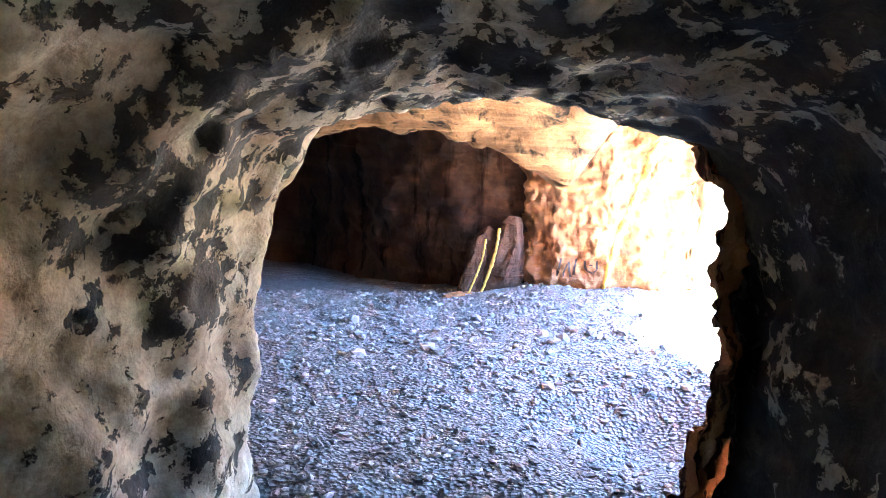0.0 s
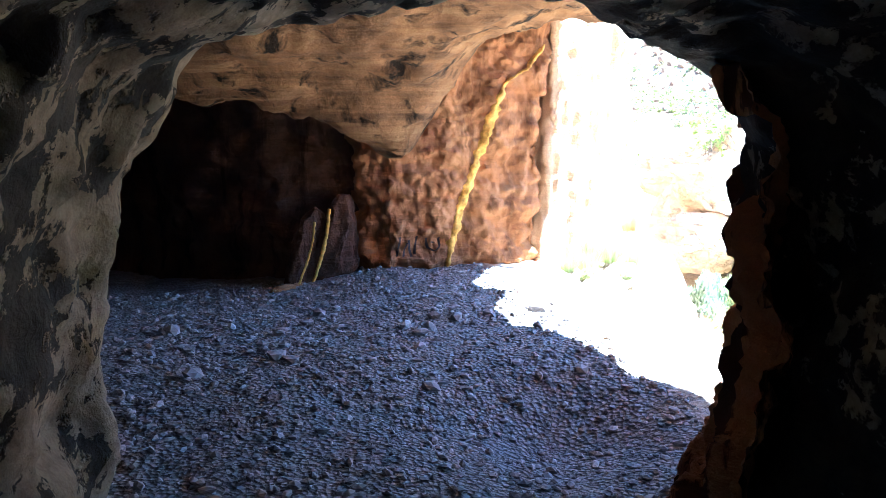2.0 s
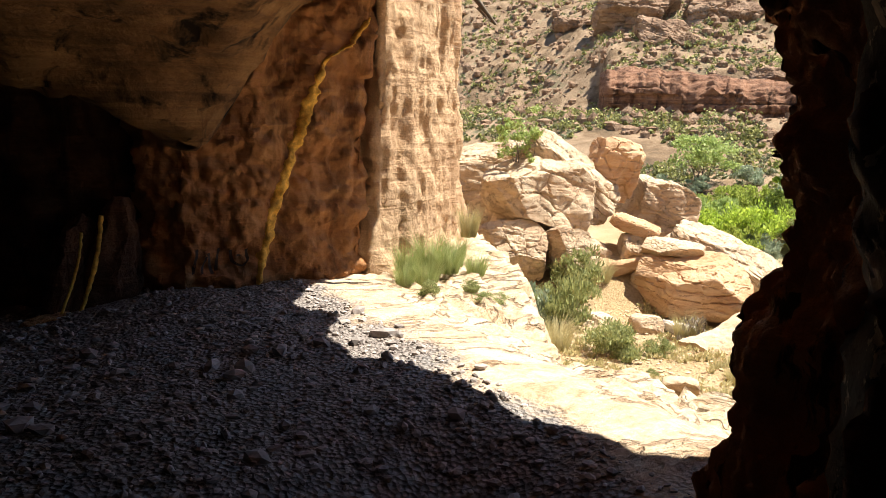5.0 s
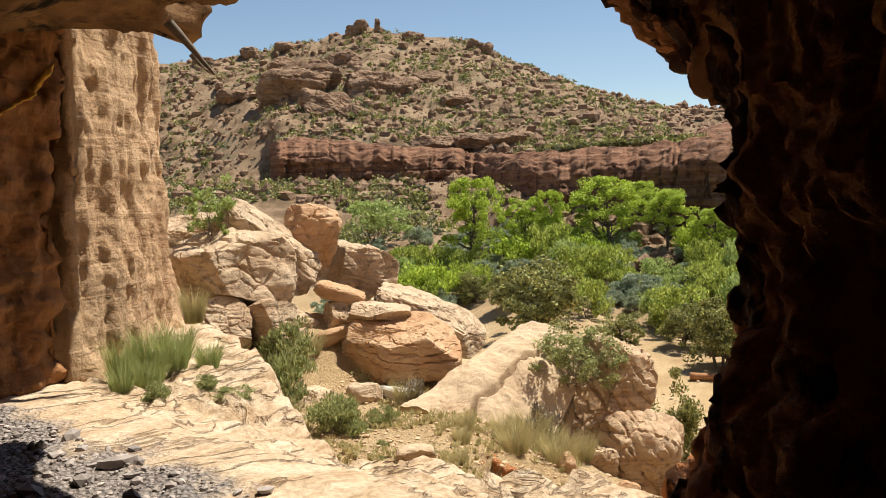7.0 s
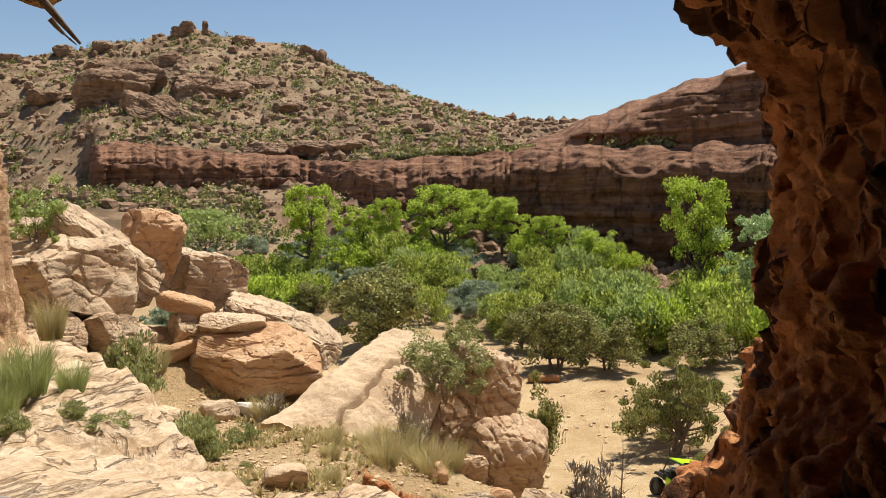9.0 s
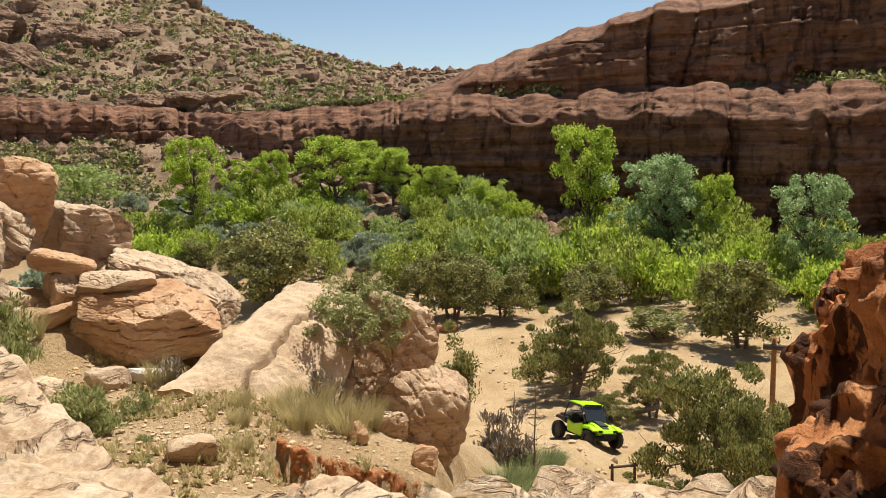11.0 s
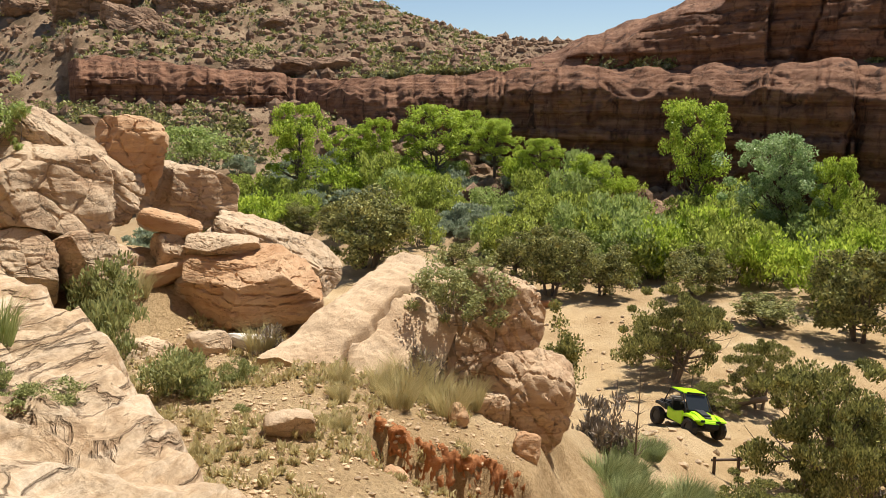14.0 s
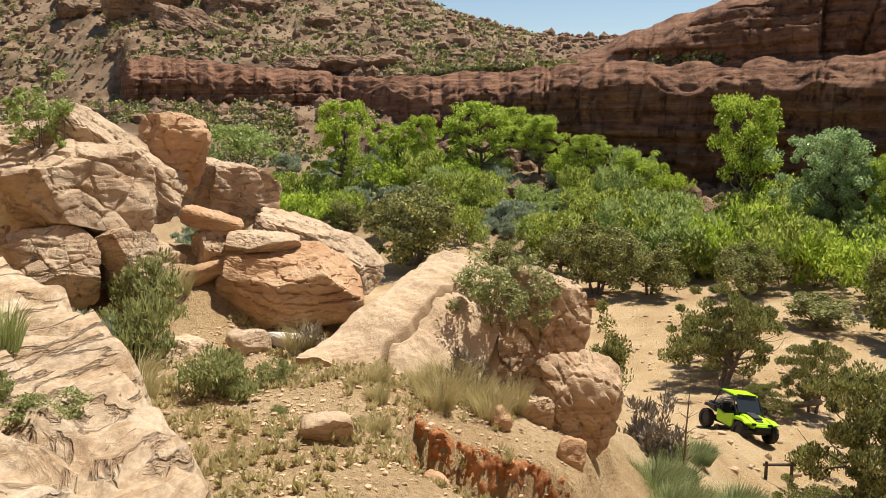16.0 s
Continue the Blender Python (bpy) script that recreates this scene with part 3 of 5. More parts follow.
def superloop(n, cx, cz, hw, hh, power):
    pts = []
    for k in range(n):
        th = 2 * math.pi * k / n
        c, s = math.cos(th), math.sin(th)
        rr = (abs(c) ** power + abs(s) ** power) ** (-1 / power)
        pts.append((cx + hw * rr * c, cz + hh * rr * s))
    return pts


def build_passage():
    rings = [(-2.6, 0.0, 1.3, 0.2, 0.2, 2), (-2.5, 0.0, 1.3, 1.4, 1.2, 2.2), (-1.2, 0.0, 1.2, 1.7, 1.55, 2.5), (0.6, 0.0, 1.2, 1.55, 1.5, 2.6), (1.6, 0.08, 1.1, 1.4, 1.3, 2.6),
             (2.2, 0.14, 0.95, 1.12, 1.1, 2.6), (2.65, 0.17, 0.84, 0.93, 1.04, 3.0), (3.0, 0.18, 0.84, 0.89, 1.06, 3.0), (3.25, 0.17, 0.87, 0.95, 1.12, 2.8),
             (3.42, 0.1, 0.95, 1.2, 1.4, 2.4), (3.5, 0.0, 1.1, 1.6, 2.2, 2.4)]
    n, m = 190, 320
    keys = along([(r[0], 0, *r[1:]) for r in rings], n)
    pts = []
    for k in keys:
        for x, z in superloop(m, k[2], k[3], k[4], k[5], k[6]):
            pts.append((x, k[0], z))
    ob = displaced_grid("wall_passage", pts, n, m, M_SOOT, 0.075, 0.36, True, 0.0, False, 0.022)
    tagged(ob, "smoke-blackened flaking rock passage with a rounded hole", "rock wall", kind="structure")


build_passage()


def wall_strip(name, label, poly, z0, z1, offset, mat, nu, nv, amount=0.1, size=0.6, ledge=0.03, facet=0.05):
    """A rock wall that follows a plan line; offset(h) leans it towards its open side, which lies to the left of the line."""
    line = along(poly, nu)
    tan = np.gradient(line[:, :2], axis=0)
    tan /= np.linalg.norm(tan, axis=1, keepdims=True)
    pts = []
    for p, t in zip(line, tan):
        for j in range(nv):
            h = j / (nv - 1)
            zz = z0 + (z1 - z0) * h
            o = offset(zz, p[0])
            pts.append((p[0] - t[1] * o, p[1] + t[0] * o, zz))
    ob = displaced_grid(name, pts, nu, nv, mat, amount, size, False, ledge, False, facet)
    return tagged(ob, label, "rock wall", kind="structure")


def lean_pillar(z, x):
    return (0.2 + 0.33 * smooth01(x, 1.5, 2.4)) * smooth01(z, 1.45, 2.1) * smooth01(3.5 - x, 0, 0.7) + 0.28 * smooth01(0.9 - z, 0, 1.0)


wall_strip("wall_pillar", "rough red sandstone pillar wall beside the cave mouth", [(0.9, 2.9), (1.12, 3.2), (1.45, 3.65), (1.75, 3.95), (2.1, 4.07), (2.6, 4.2), (3.3, 4.38), (3.9, 4.3), (4.8, 3.3), (6.0, 1.2)],
           -1.5, 2.6, lean_pillar, M_PILLAR, 420, 260, 0.12, 0.34, 0.0, 0.015)
roughen(bpy.data.objects["wall_pillar"], 0.022, 0.2, 3.0)
roughen(bpy.data.objects["wall_pillar"], 0.01, 0.07, 1.6, 4)
wall_strip("wall_back", "sandstone alcove wall with a yellow mineral streak", [(2.8, 9.05), (2.7, 8.84), (2.4, 8.78), (1.8, 8.78), (1.2, 8.86), (1.0, 9.1), (0.8, 9.5)],
           -1.2, 2.9, lambda z, x: 0.08 * smooth01(z, 1.2, 2.2), M_WALL, 220, 220, 0.09, 0.32, 0.05, 0.05)
roughen(bpy.data.objects["wall_back"], 0.012, 0.25, 0.6, 5)
# Separate strip, so that the recess's shade can sit in its darker colour.
wall_strip("wall_recess", "sandstone at the back of the recess, dark with soot and painted shade", [(1.0, 9.22), (0.2, 9.62), (-0.6, 10.4), (-2.2, 12.6), (-4.4, 13.2), (-5.2, 11.0), (-5.2, 6.0), (-4.6, 3.6), (-0.9, 3.3)],
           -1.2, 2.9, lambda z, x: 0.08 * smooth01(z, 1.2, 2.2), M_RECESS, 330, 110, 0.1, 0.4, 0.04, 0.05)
wall_strip("wall_outer_face", "tall pale sandstone face at the alcove corner", [(6.0, 15.5), (5.2, 13.0), (4.75, 11.2), (4.45, 10.2), (4.05, 9.6), (3.5, 9.2), (2.86, 8.84), (2.7, 9.0)],
           -2.5, 9.0, lambda z, x: 0.5 * smooth01(0.8 - z, 0, 2.5) - 0.05 * max(0, z - 1), M_FACE, 300, 300, 0.07, 0.6, 0.0, 0.012)
roughen(bpy.data.objects["wall_outer_face"], 0.04, 0.3, 14.0, 9)
roughen(bpy.data.objects["wall_outer_face"], 0.01, 0.12, 1.5, 3)


def roof_edge(y):
    return float(np.interp(y, [3.0, 3.6, 4.2, 4.8, 5.3, 6.0, 6.45, 7.35, 7.9, 8.2, 8.45, 8.65, 8.82, 9.0, 9.6, 10.5, 13],
                           [2.2, 2.9, 3.45, 3.38, 3.14, 2.98, 2.8, 3.02, 2.98, 3.1, 3.6, 3.72, 2.9, 2.75, 2.6, 2.4, 2.2]))


def roof_z(x, y):
    z = 2.38 + 0.06 * math.sin(y * 1.3)
    z -= 0.5 * smooth01(y, 6.4, 8.6) * smooth01(2.5 - x, 0, 1.2)
    z += 0.1 * smooth01(x, 2.2, 3.0) * smooth01(y, 7, 8.5)
    lip = math.exp(-((y - 9.0 + 0.1 * x) / 0.45) ** 2)
    z -= lip * (0.22 + 0.16 * (x + 0.5) ** 2) * smooth01(1.9 - x, 0, 0.7)
    z += 0.25 * smooth01(y, 9.6, 10.6)
    return z


def build_roof():
    nx, ny = 190, 210
    pts = []
    for j in range(ny):
        y = 3.0 + 10.4 * j / (ny - 1)
        xe = roof_edge(y) + 0.12 * fbm((y * 1.1, 0, 4), 3)
        for i in range(nx):
            s = i / (nx - 1)
            if s < 0.85:
                x = -5.6 + (xe + 5.6) * (s / 0.85) ** 0.8
                pts.append((x, y, roof_z(x, y)))
            else:
                h = (s - 0.85) / 0.15
                pts.append((xe + 0.15 * math.sin(h * math.pi) - 0.5 * h * h, y, roof_z(xe, y) + 1.6 * h))
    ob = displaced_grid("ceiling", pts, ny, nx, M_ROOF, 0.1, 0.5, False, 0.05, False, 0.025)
    tagged(ob, "layered overhanging sandstone roof, dark stained and painted darker for shade", "rock ceiling", kind="structure")


build_roof()


def build_mass():
    """The rock hillside that the cave is cut into, from the mouth up and back."""
    line = along([(16, -22), (10, -8), (6.4, 1.6), (4.6, 3.9), (3.2, 4.5), (2.7, 5.2), (2.5, 6.8), (2.5, 8.0), (2.4, 9.6), (3.2, 10.8), (3.9, 12.8), (4.6, 16), (4.0, 24), (-2, 38)], 150)
    pts = []
    for x, y in line:
        mouth = smooth01(y, 3.6, 4.4) * smooth01(10.2 - y, 0, 0.6)
        for j in range(40):
            h = j / 39
            if h < 0.55:
                z = -6 + 15 * (h / 0.55)
                z = max(z, -6 + 8.6 * mouth)
                q = -0.13 * max(0, z - 2)
            else:
                k = (h - 0.55) / 0.45
                z, q = 9 + 3 * k, -0.9 - 30 * k * k
            pts.append((x + q, y, z))
    ob = displaced_grid("rock_mass", pts, 150, 40, M_FACE, 0.35, 2.0, False, 0.05)
    tagged(ob, "sandstone hillside above and around the cave", "rock face", kind="structure")


build_mass()


# ---- boulders ----
def boulder(label, centre, size, turn=(0, 0, 0), seed=0, mat=None, boxy=3.0, rough=0.05, beds=0.05, faces=9, name="boulder", sub=5, dip=None):
    """A broken, weathered block: a boxy ball cut by chance fracture planes, worn by noise and grooved along its tilted beds."""
    bm = bmesh.new()
    bmesh.ops.create_icosphere(bm, subdivisions=sub, radius=1)
    rng1 = np.random.default_rng(1000 + seed)
    planes = []
    for k in range(faces):
        n = Vector(rng1.normal(size=3))
        n.z *= 0.75
        planes.append((n.normalized(), 0.66 + 0.26 * rng1.random()))
    off = Vector((seed * 3.17, seed * 1.71, seed * 2.3))
    m = min(size)
    tx, ty = 0.35 * (rng1.random() - 0.3), 0.3 * (rng1.random() - 0.5)
    if dip:
        tx, ty = dip
    for v in bm.verts:
        n = v.co.normalized()
        k = (abs(n.x) ** boxy + abs(n.y) ** boxy + abs(n.z) ** boxy) ** (-1 / boxy)
        p = n * k
        for fn, dist in planes:
            over = p.dot(fn) - dist
            if over > 0:
                p = p - fn * over * 0.96
        q = Vector((p.x * size[0], p.y * size[1], p.z * size[2]))
        d = rough * m * 2.4 * fbm(q / (m * 0.9) + off, 7)
        lay = (q.z + tx * q.x + ty * q.y) / (0.3 * m) + 0.7 * fbm(q / m + off, 3)
        d -= beds * m * smooth01(0.12 - abs((lay % 1) - 0.5), 0, 0.1) * (0.4 + abs(fbm(q / m * 1.5 + off, 2)))
        vd = noise.voronoi(q / (0.75 * m) + off)[0]
        d -= 0.05 * m * smooth01(0.05 - (vd[1] - vd[0]), 0, 0.05) + 0.06 * m * vd[0]
        v.co = q + n * d
    bm.normal_update()
    for e in bm.edges:
        e.smooth = e.calc_face_angle(0) < 0.5
    me = bpy.data.meshes.new(name)
    bm.to_mesh(me)
    bm.free()
    me.materials.append(mat or M_BOULDER)
    me.polygons.foreach_set("use_smooth", [True] * len(me.polygons))
    ob = new(name, me)
    ob.matrix_world = pose(*centre, *turn)
    return tagged(ob, label, "boulder")


SEEDED = 3
for text, place, size, turn, mat, boxy in [
    ("big pale sandstone boulder leaning on the rock pile", (12.08, 17.8, -0.09), (1.3, 0.9, 0.62), (0, 36, -41), M_BOULDER, 2.6),
    ("rounded boulder with an orange broken face", (13.43, 17.93, 0.04), (0.74, 0.74, 0.76), (0, 8, -44), M_BOULDER_RED, 2.6),
    ("broad grey-tan boulder with cracks", (11.06, 17.66, -0.5), (1.2, 1.10, 0.98), (0, 10, -39), M_BOULDER, 2.8),
    ("squat broken block below the big boulders", (11.04, 16.48, -1.52), (0.5, 0.43, 0.5), (0, -10, -41), M_BOULDER, 3),
    ("pale undercut boulder in shade", (9.94, 17.07, -1.58), (0.74, 0.56, 0.64), (0, 0, -37), M_BOULDER, 2.8),
    ("pale boulder under a leafy shrub", (11.3, 19.4, -0.1), (1.3, 1.2, 0.85), (0, 5, -33), M_BOULDER, 2.8),
    ("layered boulder with an undercut base", (14.99, 17.96, -0.95), (1.03, 0.85, 0.72), (0, 10, -47), M_BOULDER, 2.6),
    ("thin slab of sandstone lying tilted", (12.95, 16.43, -1.11), (0.58, 0.49, 0.17), (0, 18, -46), M_BOULDER_RED, 3.2),
    ("long pale pitted boulder", (15.32, 15.78, -1.99), (1.45, 1.09, 0.53), (0, 24, -53), M_BOULDER, 2.6),
    ("flat cap rock on the layered pile", (12.84, 15.13, -1.44), (0.65, 0.61, 0.20), (0, 4, -50), M_BOULDER, 3),
    ("flat bedded rock in the pile", (12.93, 14.79, -1.71), (1.0, 0.91, 0.22), (0, -2, -51), M_BOULDER_RED, 3),
    ("big flat layered block with an orange underside", (12.61, 14.4, -2.13), (1.25, 0.91, 0.54), (0, -3, -52), M_BOULDER_RED, 3.4),
    ("small broken block beside the flat boulder", (12.25, 15.86, -1.71), (0.41, 0.35, 0.21), (0, -12, -46), M_BOULDER_RED, 2.8),
    ("small orange-sided stone on the sand", (10.83, 13.77, -2.62), (0.32, 0.24, 0.22), (0, 4, -49), M_BOULDER, 2.8),
    ("small tan stone with a dark side", (8.45, 10.54, -2.55), (0.27, 0.21, 0.16), (0, -4, -54), M_BOULDER, 2.8),
    ("flat pale rock half buried in sand", (10.24, 14.64, -2.7), (0.55, 0.41, 0.26), (0, 4, -44), M_SLAB, 3),
    ("chalky white stone at the slab's foot", (11.49, 13.49, -2.94), (0.38, 0.25, 0.12), (0, 20, -52), M_WHITE, 2.6),
    ("broken block at the dirt bank", (9.67, 9.92, -3.45), (0.20, 0.17, 0.23), (0, 10, -62), M_BOULDER_RED, 2.8),
    ("broken block at the dirt bank", (11.85, 9.01, -3.97), (0.19, 0.16, 0.22), (0, 10, -71), M_BOULDER_RED, 2.8),
    ("broken block at the dirt bank", (11.55, 9.99, -3.79), (0.19, 0.16, 0.17), (0, -10, -66), M_BOULDER_RED, 2.8),
]:
    SEEDED += 1
    big = max(size) > 0.45
    if not big:
        place = (place[0], place[1], ground_z(place[0], place[1]) + 0.45 * size[2])
    flat = size[2] < 0.5 * size[0] and mat != M_SLAB
    boulder(text, place, tuple(v * (1.0 if flat else 1.08) for v in size), turn, SEEDED, mat, boxy + (1.6 if flat else 0.8), 0.05, 0.13 if flat else 0.04, 5 if flat else 9, "boulder" if big else "stone", 6 if big else 4)
for k, (place, size) in enumerate([((12.9, 16.2, -1.75), (0.62, 0.5, 0.5)), ((12.5, 15.5, -2.15), (0.5, 0.5, 0.42)), ((14.3, 16.4, -1.9), (0.9, 0.7, 0.6)), ((11.7, 17.0, -2.0), (0.75, 0.7, 0.7)), ((10.4, 18.2, -1.4), (0.9, 0.8, 0.9))]):
    boulder("broken sandstone block wedged in the rock pile", place, size, (5, 12 - 7 * k, 33 * k), 150 + k, M_BOULDER, 3.4, 0.05, 0.07, 10, "boulder", 5)
boulder("cross-bedded sandstone outcrop with sloping grooves", (14.25, 10.75, -2.95), (0.98, 1.2, 1.2), (0, 16, -69), 19, M_OUTCROP, 3.8, 0.05, 0.09, 9, "boulder", 6, (0.7, 0.1))
boulder("rounded sandstone buttress dropping to the wash", (13.75, 9.95, -4.1), (0.85, 0.9, 1.25), (0, 20, -69), 20, M_OUTCROP, 3.6, 0.06, 0.06, 9, "boulder", 6, (0.6, 0.2))
boulder("fluted sandstone rib beside the buttress", (13.2, 10.3, -4.1), (0.5, 0.7, 0.9), (0, 24, -69), 24, M_OUTCROP, 3.4, 0.06, 0.06, 8, "boulder", 6, (0.7, 0.0))
boulder("broken red rock at the foot of the pillar", (4.0, 4.36, -0.2), (0.36, 0.36, 0.8), (8, 14, 20), 46, M_PILLAR, 2.4, 0.16, 0.12, 3, "boulder", 6)
boulder("broken red rock at the foot of the pillar", (3.1, 4.4, -0.45), (0.4, 0.3, 0.4), (0, -10, 50), 45, M_PILLAR, 2.6, 0.16, 0.1, 4, "boulder", 5)


# ---- the big tilted slab with its crack ----
def build_slab():
    a, b, c, d = Vector((10.5, 12.6, -2.4)), Vector((14.2, 12.5, -1.52)), Vector((14.95, 11.0, -1.85)), Vector((11.9, 10.7, -3.25))
    n, m = 130, 130
    pts = []
    for i in range(n):
        u = i / (n - 1)
        for j in range(m):
            v = j / (m - 1)
            p = (a * (1 - u) + b * u) * (1 - v) + (d * (1 - u) + c * u) * v
            bulge = 0.2 * math.sin(math.pi * min(1, u * 1.1)) * math.sin(math.pi * v) - 0.12 * (2 * v - 1) ** 6
            crack = 0.3 * math.exp(-((v - 0.42 - 0.16 * u - 0.05 * noise.noise(Vector((u * 9, 1, 0)))) / 0.013) ** 2) * smooth01(0.75 - u, 0, 0.1)
            step = 0.08 * smooth01(v - 0.42 - 0.16 * u, 0, 0.03)
            p.z += bulge - crack - step + 0.09 * fbm(p * 1.2, 6) + 0.022 * fbm(p * 5, 5)
            pts.append(p)
    verts, faces = list(pts), grid_faces(n, m)
    rim = [i * m for i in range(n)] + [(n - 1) * m + j for j in range(1, m)] + [i * m + m - 1 for i in range(n - 2, -1, -1)] + [j for j in range(m - 2, 0, -1)]
    mid = sum((Vector(p) for p in pts), Vector()) / len(pts)
    last = rim
    for k in range(1, 9):
        ring = []
        for q in rim:
            p = Vector(pts[q])
            out = (p - mid)
            out.z = 0
            p = p + out.normalized() * (0.12 * math.sin(k / 8 * math.pi) + 0.12 * fbm(p * 2 + Vector((0, 0, k * 0.5)), 4)) - Vector((0, 0, 2.2 * k / 8))
            ring.append(len(verts))
            verts.append(p)
        for q in range(len(rim)):
            w = (q + 1) % len(rim)
            faces.append((last[q], last[w], ring[w], ring[q]))
        last = ring
    ob = mesh_object("sandstone_slab", verts, faces, M_SLAB)
    tagged(ob, "broad tilted pale sandstone slab split by one crack", "rock slab")


build_slab()


def build_bank():
    n, m = 110, 60
    way = (BANK_B - BANK_A).normalized()
    front = Vector((way.y, -way.x))
    pts = []
    for i in range(n):
        t = -0.1 + 2.2 * i / (n - 1)
        for j in range(m):
            q = BANK_A + way * t + front * (-0.2 + 0.95 * j / (m - 1) + 0.25 * math.sin(t * 1.6))
            edge = min(1, 6 * i / n, 6 * (1 - i / n), 6 * j / m, 6 * (1 - j / m))
            clod = noise.voronoi(Vector((q.x, q.y, 0)) * 9)[0][0]
            pts.append((q.x, q.y, ground_z(q.x, q.y) - 0.06 + (0.1 + 0.07 * fbm((q.x * 4, q.y * 4, 1), 5) - 0.08 * clod) * edge))
    ob = displaced_grid("dirt_bank", pts, n, m, M_DIRT, 0.05, 0.12, False, 0.0, True, 0.06)
    tagged(ob, "crumbling red dirt bank full of clods", "bank", kind="structure")


build_bank()


# ---- plants ----
def leaf_mesh(name, centres, radii, per, size, mat, parent, rng, squash=0.85, long=1.5, droop=0.0, up=False, label=""):
    """A crown of many small separate leaves, set in clumps round the given centres."""
    centres, radii = np.array(centres, float), np.array(radii, float)
    idx = np.repeat(np.arange(len(centres)), per)
    n = len(idx)
    way = rng.normal(size=(n, 3))
    way /= np.linalg.norm(way, axis=1, keepdims=True)
    rad = rng.random(n) ** 0.45
    p = centres[idx] + way * (radii[idx] * rad)[:, None] * np.array([1, 1, squash])
    a = rng.normal(size=(n, 3))
    if up:
        a = a * 0.45 + np.array([0, 0, 1.0]) + way * 0.5
    a /= np.linalg.norm(a, axis=1, keepdims=True)
    b = np.cross(a, rng.normal(size=(n, 3)))
    b /= np.linalg.norm(b, axis=1, keepdims=True)
    sz = size * (0.6 + 0.8 * rng.random(n))[:, None]
    a, b = a * sz * long * 0.5, b * sz * 0.5
    verts = np.stack([p - a, p + b * 0.8, p + a, p - b * 0.8], 1).reshape(-1, 3)
    faces = np.arange(4 * n).reshape(-1, 4).tolist()
    return mesh_object(name, verts.tolist(), faces, mat, False, parent, label)


def tube_mesh(name, limbs, mat, parent, sides=5, label=""):
    """Tapered limbs, each a list of (point, radius), in one mesh."""
    verts, faces = [], []
    for limb in limbs:
        base = len(verts)
        for k, (p, r) in enumerate(limb):
            p = Vector(p)
            q = Vector(limb[min(k + 1, len(limb) - 1)][0]) - Vector(limb[max(k - 1, 0)][0])
            q = q.normalized() if q.length > 1e-6 else Vector((0, 0, 1))
            e1 = q.orthogonal().normalized()
            e2 = q.cross(e1)
            for s in range(sides):
                an = 2 * math.pi * s / sides
                verts.append(p + (e1 * math.cos(an) + e2 * math.sin(an)) * r)
        for k in range(len(limb) - 1):
            for s in range(sides):
                s2 = (s + 1) % sides
                faces.append((base + k * sides + s, base + k * sides + s2, base + (k + 1) * sides + s2, base + (k + 1) * sides + s))
    return mesh_object(name, verts, faces, mat, True, parent, label)


def limb_path(p, way, length, r, rng, steps=5, wander=0.25, lift=0.1):
    out = [(p.copy(), r)]
    w = way.normalized()
    for k in range(steps):
        w = (w + Vector(rng.normal(size=3)) * wander + Vector((0, 0, lift))).normalized()
        p = p + w * (length / steps)
        out.append((p.copy(), r * (1 - 0.85 * (k + 1) / steps)))
    return out


def plant(name, label, category, seed, height, width, mat, clumps, per, leaf, stems=1, bark=None, trunk=0.35, squash=0.8, clump_r=0.2, long=1.5, up=False, thick=0.03, low=0.2):
    """A tree or shrub at the origin: stems and limbs that carry clumps of leaves, with gaps between them."""
    rng = np.random.default_rng(seed)
    root = new(name)
    limbs, ends = [], []
    for st in range(stems):
        an = rng.random() * 6.28
        tilt = 0.12 if stems == 1 else 0.35
        main = limb_path(Vector((0.06 * width * math.cos(an) * (stems > 1), 0.06 * width * math.sin(an) * (stems > 1), -0.15)), Vector((tilt * math.cos(an), tilt * math.sin(an), 1)), height * (0.8 if stems == 1 else 0.65), height * thick, rng, 6, 0.12, 0.15)
        limbs.append(main)
        for k in range(2, len(main)):
            for _ in range(max(2, clumps // (stems * 5))):
                an2 = rng.random() * 6.28
                w = Vector((math.cos(an2), math.sin(an2), 0.15 + 0.5 * rng.random()))
                side = limb_path(main[k][0], w, width * (0.25 + 0.28 * rng.random()), main[k][1] * 0.5, rng, 4, 0.3, 0.12)
                limbs.append(side)
                ends.append(side[-1][0])
        ends.append(main[-1][0])
    rng.shuffle(ends)
    centres, radii = [], []
    for k in range(clumps):
        if k < len(ends) and rng.random() < 0.75:
            c = Vector(ends[k])
        else:
            an = rng.random() * 6.28
            rr = (width * 0.5) * math.sqrt(rng.random())
            h = low + (1 - low) * rng.random()
            shape = math.sqrt(max(0.05, 1 - ((h - 0.5) / 0.62) ** 2))
            c = Vector((rr * shape * math.cos(an), rr * shape * math.sin(an), h * height))
        c.z = min(max(c.z, low * height), height * 0.95)
        lim = width * 0.5 * math.sqrt(max(0.12, 1 - ((c.z / height - 0.5) / 0.56) ** 2))
        d = math.hypot(c.x, c.y)
        if d > lim:
            c.x, c.y = c.x * lim / d, c.y * lim / d
        centres.append(tuple(c))
        radii.append(clump_r * width * (0.55 + 0.8 * rng.random()))
    tube_mesh("trunk", limbs, bark or M_BARK, root)
    leaf_mesh("crown", centres, radii, per, leaf, mat, root, rng, squash, long, 0, up)
    return tagged(root, label, category)


